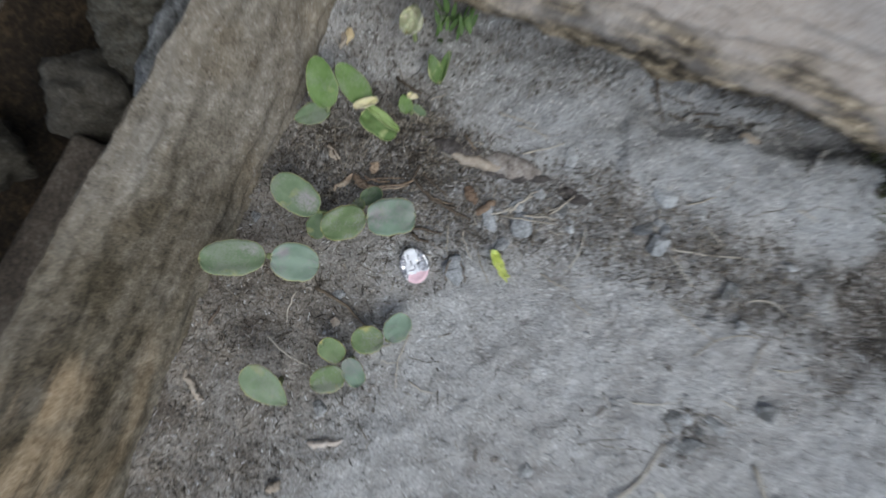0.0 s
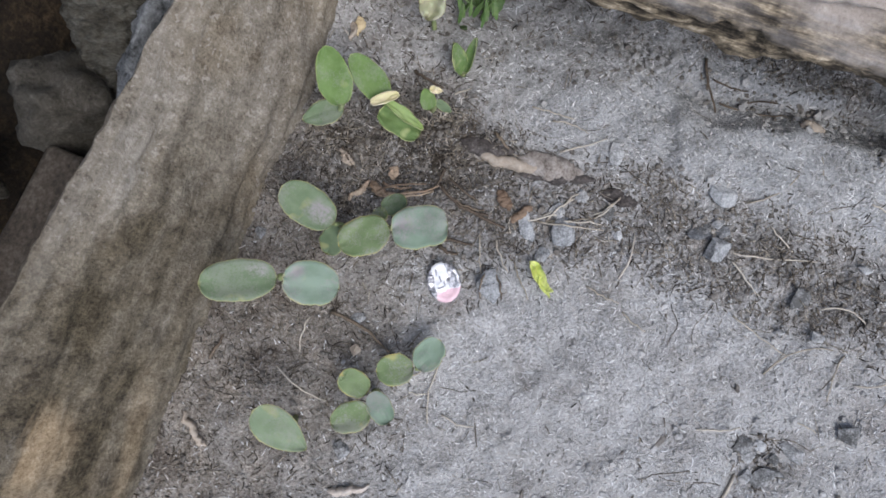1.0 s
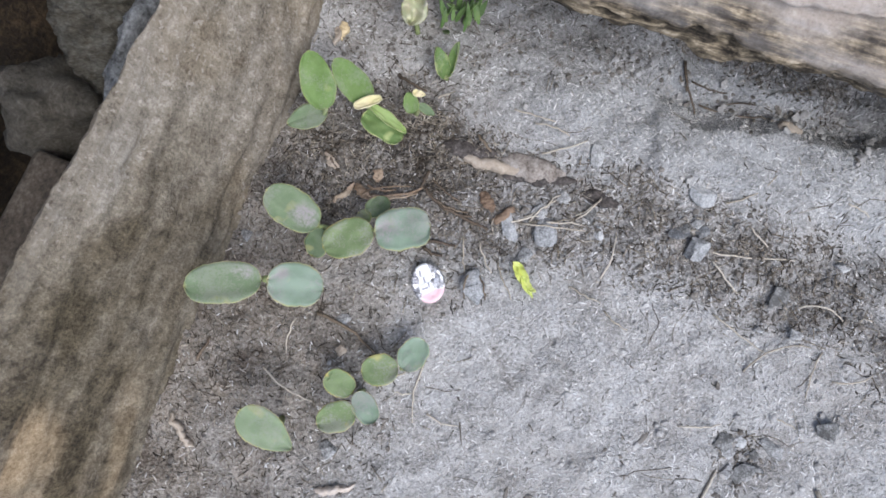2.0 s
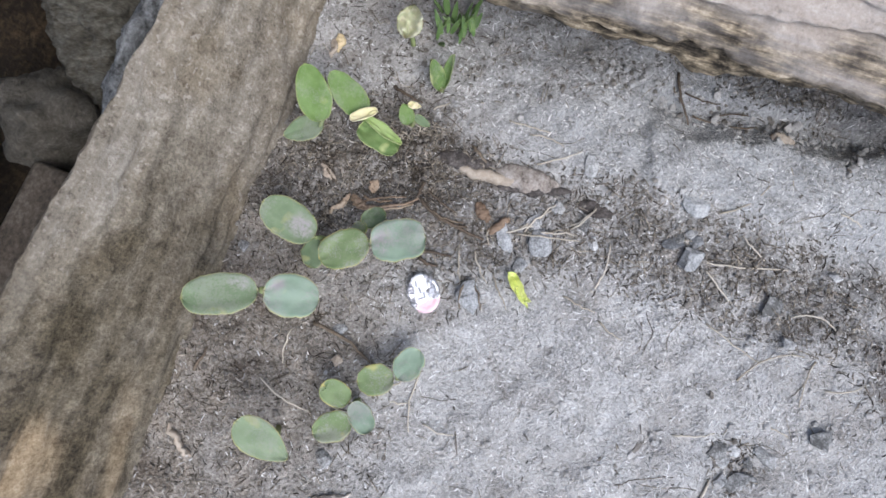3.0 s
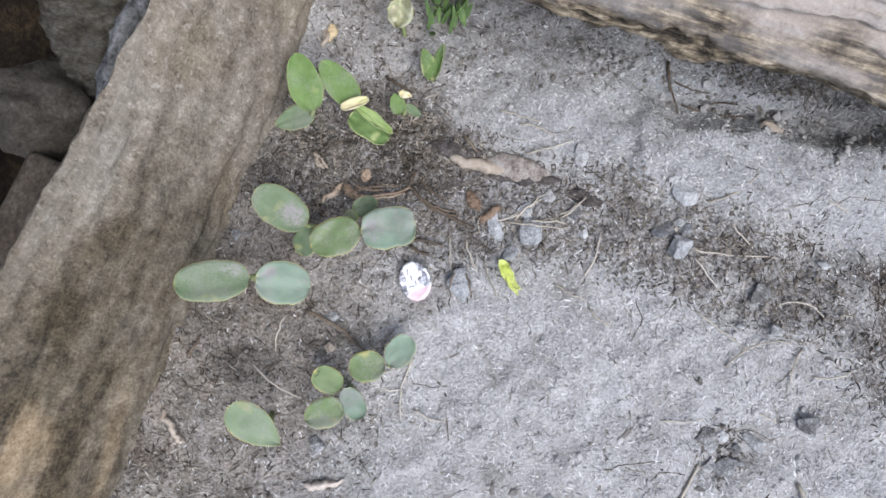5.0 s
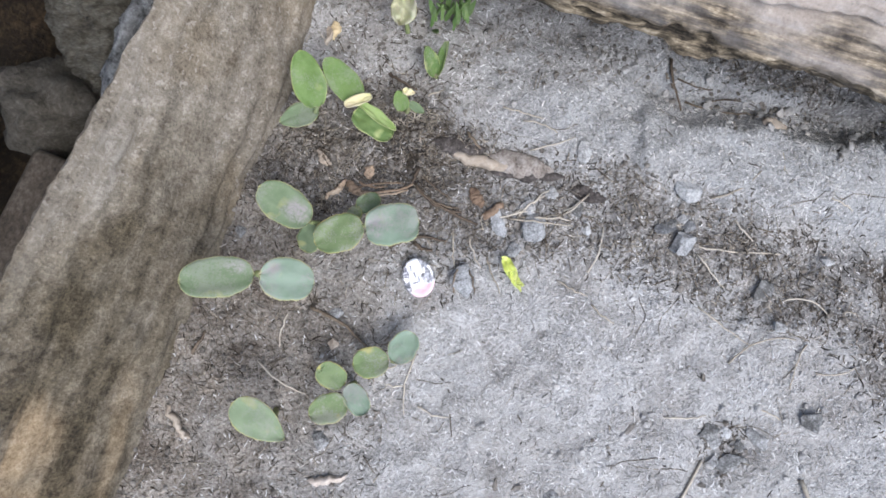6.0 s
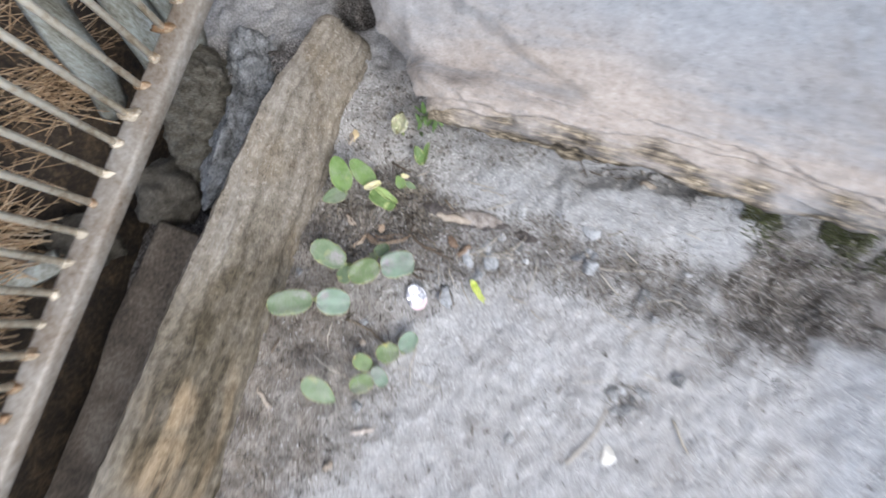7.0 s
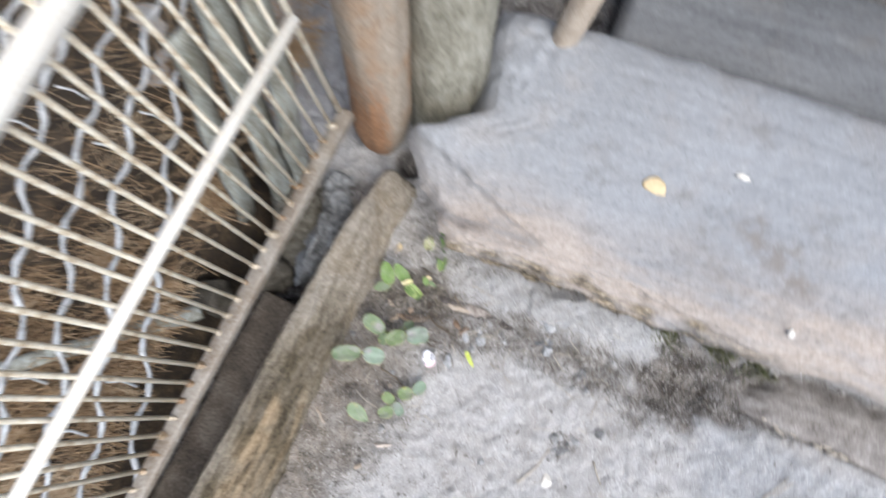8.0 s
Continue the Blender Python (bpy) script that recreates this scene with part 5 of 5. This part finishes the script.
pebble(0.0000, 0.0970, 0.0089, 0.0121, "pale grey pebble lying on damp litter", M_palestone, 0, 0.2, 0.6)
pebble(-0.0195, 0.0630, 0.0135, 0.0145, "pale grey pebble lying under two dark stalks", M_palestone, sink=0.16, tall=0.45)
pebble(0.0077, 0.0795, 0.0095, 0.0105, "pale grey pebble lying beside a leaf scrap", M_palestone, sink=0.2, tall=0.5)
pebble(0.052, 0.136, 0.0075, 0.0140, "flat grey pebble half sunk in the soil", sink=0.46, tall=0.4)
pebble(0.022, -0.058, 0.008, 0.013, "pale grey pebble lying on the soil")


def chip(x0, y0, x1, y1, width, label, material=None, thick=0.0025, lift=0.001):
    a, b = Vector((x0, y0, ground_z(x0, y0) + lift)), Vector((x1, y1, ground_z(x1, y1) + lift))
    n = 26
    pts = curve_points(a, b, 0.0012, 0.001, n, 0.002, x0 * 50)
    shape = [blend(((0.0, 0.30), (0.12, 0.75), (0.3, 1.0), (0.5, 1.05), (0.75, 0.8), (0.9, 0.55), (1.0, 0.2)), i / (n - 1)) * (1 + 0.14 * noise.noise((i * 0.45, x0 * 90, 1.0)) + 0.10 * noise.noise((i * 1.3, y0 * 90, 2.0))) for i in range(n)]
    bm = tube(pts, [width / 2 * s for s in shape], 18, flat=thick / width * 2)
    for v in bm.verts:
        v.co += Vector((noise.noise(v.co * 900), noise.noise(v.co * 900 + Vector((5, 0, 0))), noise.noise(v.co * 800 + Vector((0, 5, 0))))) * 0.0007
        v.co += Vector((noise.noise(v.co * 300), noise.noise(v.co * 300 + Vector((5, 0, 0))), noise.noise(v.co * 300 + Vector((0, 5, 0))))) * 0.0007
    thing("wood_chip", bm, material or M_chip, label, "wood chip", "wood chips on the soil")


chip(-0.024, 0.138, 0.016, 0.126, 0.007, "pale bare wood splinter lying on dark litter", M_palewood, 0.004)
chip(-0.002, 0.135, 0.034, 0.124, 0.014, "pinkish brown flat wood chip lying on dark litter", M_barkpale, 0.003)
chip(-0.034, 0.147, -0.004, 0.138, 0.010, "dark damp bark piece lying on litter", M_wetbark, 0.0022)
chip(-0.004, 0.128, 0.040, 0.121, 0.008, "dark damp bark piece lying on litter", M_wetbark, 0.002)
chip(0.044, 0.115, 0.063, 0.107, 0.009, "dark damp bark piece lying on litter", M_wetbark, 0.0018, 0.0)
chip(0.155, 0.148, 0.170, 0.143, 0.007, "orange-brown wood chip lying near the log", M_palewood)
chip(-0.013, 0.117, -0.007, 0.106, 0.006, "brown bark chip lying on litter")
chip(-0.008, 0.100, 0.004, 0.108, 0.005, "brown bark chip lying on litter")
chip(-0.0975, 0.1150, -0.0857, 0.1255, 0.0028, "pinkish tan splinter lying on litter", M_root)
chip(-0.0838, 0.1240, -0.0745, 0.1165, 0.0058, "orange-brown bark scrap lying on litter", M_root, 0.0014)
chip(-0.0742, 0.1260, -0.0704, 0.1332, 0.0018, "reddish brown bark chip lying on litter", M_root)
chip(-0.1005, 0.1438, -0.0938, 0.1345, 0.0018, "pale brown wood splinter lying on litter", M_palewood)
chip(-0.112, -0.041, -0.090, -0.040, 0.0042, "bleached pale wood chip lying on soil", M_bleached)
chip(-0.187, 0.003, -0.176, -0.016, 0.0036, "tan bark chip lying at timber foot", M_palewood)
chip(-0.0902, 0.2095, -0.0888, 0.2195, 0.0042, "cream seed husk lying near the timber", M_husk)
chip(-0.0938, 0.2060, -0.0925, 0.2170, 0.0028, "tan seed husk lying near the timber", M_palewood)
chip(-0.137, -0.070, -0.128, -0.064, 0.005, "pale wood chip lying on soil", M_palewood)


def straw(x0, y0, x1, y1, bend=0.002, radius=0.00048, material=None, label="thin dry pale straw lying on the soil", name="straw", lift=0.0024):
    a, b = Vector((x0, y0, ground_z(x0, y0) + radius)), Vector((x1, y1, ground_z(x1, y1) + radius))
    pts = curve_points(a, b, bend, lift, 9, 0.0012, x0 * 91)
    thing(name, tube(pts, [radius * (1.15 - 0.06 * i) for i in range(9)], 6), material or M_straw, label, name, name + "s on the soil")


def twig(x0, y0, x1, y1, bend=0.003, radius=0.0010):
    straw(x0, y0, x1, y1, bend, radius, M_twig, "thin dark brown twig lying on the soil", "twig", 0.002)


for row in ((-0.025, 0.092, -0.025, 0.070, 0.001), (-0.016, 0.090, -0.011, 0.071, 0.001), (-0.007, 0.077, 0.0, 0.056, 0.001), (0.048, 0.063, 0.061, 0.091, 0.002),
            (0.032, 0.062, 0.049, 0.052, 0.001), (0.105, 0.080, 0.162, 0.071, 0.002), (0.113, 0.073, 0.128, 0.053, 0.001), (0.111, 0.043, 0.139, 0.020, 0.001),
            (0.125, 0.011, 0.164, 0.022, -0.006), (0.160, 0.044, 0.185, 0.033, -0.005), (0.136, 0.091, 0.149, 0.076, 0.001), (0.150, 0.155, 0.163, 0.117, -0.006),
            (0.124, 0.105, 0.151, 0.118, 0.003), (0.010, 0.102, 0.030, 0.112, 0.001), (0.012, 0.099, 0.037, 0.099, 0.001), (0.038, 0.101, 0.053, 0.110, 0.001)):
    straw(*row)
for row in ((-0.050, 0.024, -0.058, -0.009, 0.002), (0.087, -0.017, 0.110, -0.017, 0.001), (0.139, -0.014, 0.152, -0.022, 0.0), (-0.138, 0.025, -0.112, 0.005, 0.002),
            (-0.050, -0.005, -0.033, -0.012, 0.001), (-0.120, 0.051, -0.126, 0.032, 0.001), (-0.074, 0.014, -0.055, 0.023, 0.001), (-0.068, 0.009, -0.057, 0.007, 0.001),
            (-0.036, 0.173, -0.026, 0.176, 0.001), (0.007, 0.163, 0.030, 0.155, 0.001), (0.018, 0.154, 0.037, 0.146, -0.001), (0.021, 0.137, 0.047, 0.143, 0.001),
            (0.188, 0.100, 0.203, 0.093, 0.0), (0.174, 0.003, 0.196, 0.005, 0.002), (0.170, 0.019, 0.158, -0.005, 0.002), (0.050, 0.047, 0.062, 0.036, 0.001)):
    straw(*row)
for row in ((0.007, 0.0988, 0.043, 0.0925, 0.001), (0.012, 0.0990, 0.032, 0.1140, -0.001), (0.038, 0.0990, 0.054, 0.1110, 0.001), (0.013, 0.0975, 0.042, 0.0950, -0.001), (-0.004, 0.0985, 0.020, 0.1030, 0.001)):
    straw(*row, 0.0005, M_straw, "thin dry pale straw lying over pebbles", "straw", 0.005)
straw(0.160, -0.055, 0.168, -0.083, 0.001, 0.0012)
straw(0.326, -0.112, 0.390, -0.072, 0.001, 0.0011, M_straw, "pale dry stalk lying on grey sand", lift=0.0)
straw(0.340, -0.100, 0.386, -0.066, 0.001, 0.0010, M_straw, "pale dry stalk lying on grey sand")
straw(0.066, -0.082, 0.106, -0.042, 0.003, 0.0012, M_straw, "pale dry stalk lying on grey sand")
for row in ((-0.084, 0.119, -0.046, 0.121, 0.003, 0.0009), (-0.082, 0.117, -0.050, 0.118, 0.002, 0.0007), (-0.078, 0.124, -0.062, 0.121, 0.002, 0.0007), (-0.080, 0.1205, -0.052, 0.1225, -0.001, 0.0005)):
    straw(*row, M_root, "thin orange-brown root lying on damp litter", "root", 0.002)
for row in ((-0.046, 0.121, -0.020, 0.103, 0.004, 0.0010), (-0.044, 0.118, -0.022, 0.106, 0.003, 0.0007), (-0.040, 0.126, -0.026, 0.112, 0.002, 0.0007), (-0.048, 0.087, -0.038, 0.082, 0.001), (-0.062, 0.085, -0.030, 0.087, -0.004), (0.107, 0.188, 0.112, 0.158, 0.002, 0.0008), (0.104, 0.180, 0.109, 0.172, 0.001, 0.0005), (0.110, 0.176, 0.132, 0.170, 0.002, 0.0005),
            (0.116, 0.164, 0.150, 0.155, 0.003, 0.0006), (0.126, 0.163, 0.158, 0.158, -0.003, 0.0005), (-0.039, 0.114, -0.011, 0.096, 0.002), (-0.108, 0.053, -0.077, 0.030, -0.003), (-0.173, 0.031, -0.165, 0.043, 0.001),
            (-0.100, 0.145, -0.095, 0.134, 0.0), (-0.014, 0.149, -0.008, 0.139, 0.0), (-0.058, 0.188, -0.042, 0.177, 0.001), (-0.043, 0.130, -0.048, 0.121, 0.0)):
    twig(*row)
for row in ((-0.0215, 0.0735, -0.0265, 0.0575, 0.002, 0.0006), (-0.0190, 0.0735, -0.0150, 0.0565, -0.001, 0.0006)):
    straw(*row, M_twig, "thin dark brown twig lying over a pebble", "twig", 0.0062)


def on_log(x, y, sx, sy, material, label):
    """Rests on the top of the front log."""
    bm = lump(sx / 2 * 1.2, sy / 2 * 1.2, 0.0022, int(x * 9000), 0.5, 3)
    thing("wood_chip", bm, material, label, "wood chip", "scraps on the log", m=pose(x, y, 0.1465 - 0.004 * step(0.2, 0.08, y), 0, 0, -20))


on_log(0.217, 0.253, 0.028, 0.018, M_husk, "yellowish flat chip lying on the log")
on_log(0.350, 0.090, 0.008, 0.008, M_rod, "small white speck lying on the log")
on_log(0.312, 0.261, 0.016, 0.006, M_rod, "small white speck lying on the log")


def scatter():
    """Crumbs and plant fibres, thick in the damp litter and thin on the sand."""
    rnd = random.Random(11)
    crumbs, pale, fibres = bmesh.new(), bmesh.new(), bmesh.new()
    ball = bmesh.new()
    bmesh.ops.create_icosphere(ball, subdivisions=1, radius=1.0)
    ball.verts.ensure_lookup_table()
    cubes = [tuple(v.co) for v in ball.verts]
    quads = [[v.index for v in f.verts] for f in ball.faces]
    ball.free()
    made = 0
    while made < 17000:
        x, y = rnd.uniform(-0.24, 0.45), rnd.uniform(-0.15, 0.27)
        l = litter(x, y) * (1 - 0.88 * step(0.16, 0.23, x))
        if rnd.random() > 0.10 + 0.9 * l + 0.16 * loam(x, y):
            continue
        if x > 0.2 and rnd.random() < 0.85:
            continue
        bm = crumbs if l > 0.2 or loam(x, y) > 0.15 else pale
        made += 1
        r = min(0.0024, 0.0004 + rnd.expovariate(1 / 0.00034))
        m = Matrix.Translation((x, y, ground_z(x, y) + r * 0.4)) @ Euler((rnd.uniform(-0.6, 0.6), rnd.uniform(-0.6, 0.6), rnd.uniform(0, 6.3))).to_matrix().to_4x4()
        vs = [bm.verts.new(m @ Vector((c[0] * r * rnd.uniform(0.65, 1.25), c[1] * r * rnd.uniform(0.65, 1.25), c[2] * r * rnd.uniform(0.4, 0.8)))) for c in cubes]
        for q in quads:
            bm.faces.new([vs[k] for k in q])
    for _ in range(170):
        x = rnd.uniform(0.06, 0.26)
        y = 0.185 - 0.40 * (x - 0.10) - abs(rnd.gauss(0, 0.011))
        r = min(0.0036, 0.0008 + rnd.expovariate(1 / 0.0008))
        bm = crumbs if rnd.random() < 0.4 else pale
        m = Matrix.Translation((x, y, ground_z(x, y) + r * 0.3)) @ Euler((rnd.uniform(-0.6, 0.6), rnd.uniform(-0.6, 0.6), rnd.uniform(0, 6.3))).to_matrix().to_4x4()
        vs = [bm.verts.new(m @ Vector((c[0] * r * rnd.uniform(0.65, 1.3), c[1] * r * rnd.uniform(0.65, 1.3), c[2] * r * rnd.uniform(0.4, 0.7)))) for c in cubes]
        for q in quads:
            bm.faces.new([vs[k] for k in q])
    for _ in range(300):
        x, y = rnd.uniform(-0.12, 0.55), rnd.uniform(-0.34, 0.03)
        r = rnd.uniform(0.0008, 0.0021)
        bm = crumbs if rnd.random() < 0.35 else pale
        m = Matrix.Translation((x, y, ground_z(x, y) + r * 0.2)) @ Euler((rnd.uniform(-0.5, 0.5), rnd.uniform(-0.5, 0.5), rnd.uniform(0, 6.3))).to_matrix().to_4x4()
        long = rnd.uniform(1.0, 2.6)
        vs = [bm.verts.new(m @ Vector((c[0] * r * long * rnd.uniform(0.7, 1.2), c[1] * r * rnd.uniform(0.7, 1.2), c[2] * r * 0.5))) for c in cubes]
        for q in quads:
            bm.faces.new([vs[k] for k in q])
    made = 0
    while made < 5000:
        x, y = rnd.uniform(-0.22, 0.42), rnd.uniform(-0.15, 0.25)
        l = litter(x, y) * (1 - 0.92 * step(0.16, 0.23, x))
        if rnd.random() > 0.005 + 0.9 * l * l + 0.10 * loam(x, y):
            continue
        made += 1
        ln, ang = 0.002 + rnd.expovariate(1 / 0.0032), rnd.uniform(0, math.pi)
        v = Vector((math.cos(ang), math.sin(ang), rnd.uniform(-0.15, 0.15))) * ln / 2
        p = Vector((x, y, ground_z(x, y) + 0.0008))
        tube([p - v, p + Vector((0, 0, rnd.uniform(0, 0.0008))), p + v], rnd.uniform(0.00012, 0.00034), 4, fibres)
    # Long thin threads added to stand for fine dark cracks in the sand.
    for _ in range(64):
        x, y = rnd.uniform(-0.17, 0.24), rnd.uniform(-0.07, 0.20)
        ang, ln = rnd.uniform(0, 2 * math.pi), rnd.uniform(0.010, 0.034)
        pts, p = [], Vector((x, y, 0))
        for k in range(8):
            if near_line(p.x, p.y, TIMBER_FOOT) < 0.012:
                break
            pts.append((p.x, p.y, ground_z(p.x, p.y) + 0.0003))
            ang += rnd.gauss(0, 0.30)
            p = p + Vector((math.cos(ang), math.sin(ang), 0)) * ln / 7
        if len(pts) > 3:
            tube(pts, rnd.uniform(0.00012, 0.00026), 4, fibres)
    thing("soil_crumbs", crumbs, M_crumb, "loose grey-brown soil crumbs strewn over the soil", "crumbs", smooth=False, kind="stuff")
    thing("sand_crumbs", pale, M_sandcrumb, "pale grey sand crumbs strewn over the soil", "crumbs", smooth=False, kind="stuff")
    thing("plant_litter", fibres, M_fibre, "dry brown plant fibres and thin crack lines strewn over the soil", "litter", kind="stuff")


scatter()


def strew_chaff(name, material, label, count, seed, want, length, thick, area=(-0.24, 0.50, -0.17, 0.26)):
    """Short curled plant bits strewn flat on the soil; want(litter, loam, heap, rnd) says how likely one lies there."""
    rng = np.random.default_rng(seed)
    x, y = rng.uniform(area[0], area[1], count * 14), rng.uniform(area[2], area[3], count * 14)
    keep = rng.random(len(x)) < want(sample(G_LITTER, x, y), sample(G_LOAM, x, y), sample(G_HEAP, x, y), rng.random(len(x)))
    x, y = x[keep][:count], y[keep][:count]
    n, rings, sides = len(x), 4, 4
    ang, curl = rng.uniform(0, 2 * np.pi, n), rng.normal(0, 0.45, n)
    size = length * (0.35 + rng.gamma(2.2, 0.30, n))
    rad = thick * rng.uniform(0.5, 1.3, n)
    tilt = rng.normal(0, 0.10, n)
    px, py = x.copy(), y.copy()
    verts = np.empty((n, rings, sides, 3), dtype=np.float32)
    for r in range(rings):
        a = ang + curl * (r - 1.5)
        if r:
            px, py = px + np.cos(a) * size / 3, py + np.sin(a) * size / 3
        z = sample(GZ, px, py) + rad * 0.45 + np.abs(tilt) * size * (r - 1.5) / 3 * np.sign(tilt)
        w = rad * (0.55, 1.0, 0.95, 0.45)[r]
        for k in range(sides):
            c, s = math.cos(math.pi / 2 * k + 0.78), math.sin(math.pi / 2 * k + 0.78)
            verts[:, r, k, 0] = px - np.sin(a) * w * c
            verts[:, r, k, 1] = py + np.cos(a) * w * c
            verts[:, r, k, 2] = z + w * 0.75 * s
    faces = []
    for r in range(rings - 1):
        for k in range(sides):
            q = (k + 1) % sides
            faces.append((r * sides + k, r * sides + q, (r + 1) * sides + q, (r + 1) * sides + k))
    faces += [(3, 2, 1, 0), tuple((rings - 1) * sides + k for k in range(sides))]
    per = rings * sides
    index = (np.array(faces)[None] + (np.arange(n) * per)[:, None, None]).reshape(-1, 4)
    me = bpy.data.meshes.new(name)
    me.vertices.add(n * per)
    me.vertices.foreach_set("co", verts.ravel())
    me.loops.add(index.size)
    me.loops.foreach_set("vertex_index", index.ravel().astype(np.int32))
    me.polygons.add(len(index))
    me.polygons.foreach_set("loop_start", np.arange(0, index.size, 4, dtype=np.int32))
    me.update(calc_edges=True)
    me.shade_smooth()
    me.materials.append(material)
    tagged(new(name, me), label, "litter", kind="stuff")


strew_chaff("pale_chaff", M_chaff, "short pale grey chaff bits strewn over the sandy soil", 34000, 31,
            lambda l, lo, h, r: 0.55 * (1 - 0.62 * np.clip(l * 1.6, 0, 1)) * (1 - 0.90 * lo), 0.0025, 0.00034)
strew_chaff("dark_chaff", M_darkchaff, "short dark brown rotting bits matted in the damp litter", 15000, 32,
            lambda l, lo, h, r: np.clip(0.014 + 0.9 * l + 0.28 * lo, 0, 1) * (1 - 0.9 * h), 0.0034, 0.00040)


def build_moss():
    rnd = random.Random(21)
    bm = bmesh.new()
    for _ in range(3400):
        t = rnd.random()
        x = 0.235 + 0.17 * t + rnd.gauss(0, 0.006)
        y = 0.114 - 0.40 * (x - 0.250) + rnd.gauss(0, 0.012) + 0.004
        if noise.noise((x * 30, y * 30, 3.0)) < -0.08 + 0.25 * abs(t - 0.25):
            continue
        p = Vector((x, y, ground_z(x, y)))
        tip = p + Vector((rnd.uniform(-0.004, 0.004), rnd.uniform(-0.006, 0.002), rnd.uniform(0.003, 0.010)))
        tube([p, p.lerp(tip, 0.6) + Vector((0, 0, 0.001)), tip], [0.0006, 0.0005, 0.0002], 4, bm)
    thing("moss", bm, M_moss, "dull green moss tufts along the foot of the log", "moss", kind="stuff")


build_moss()
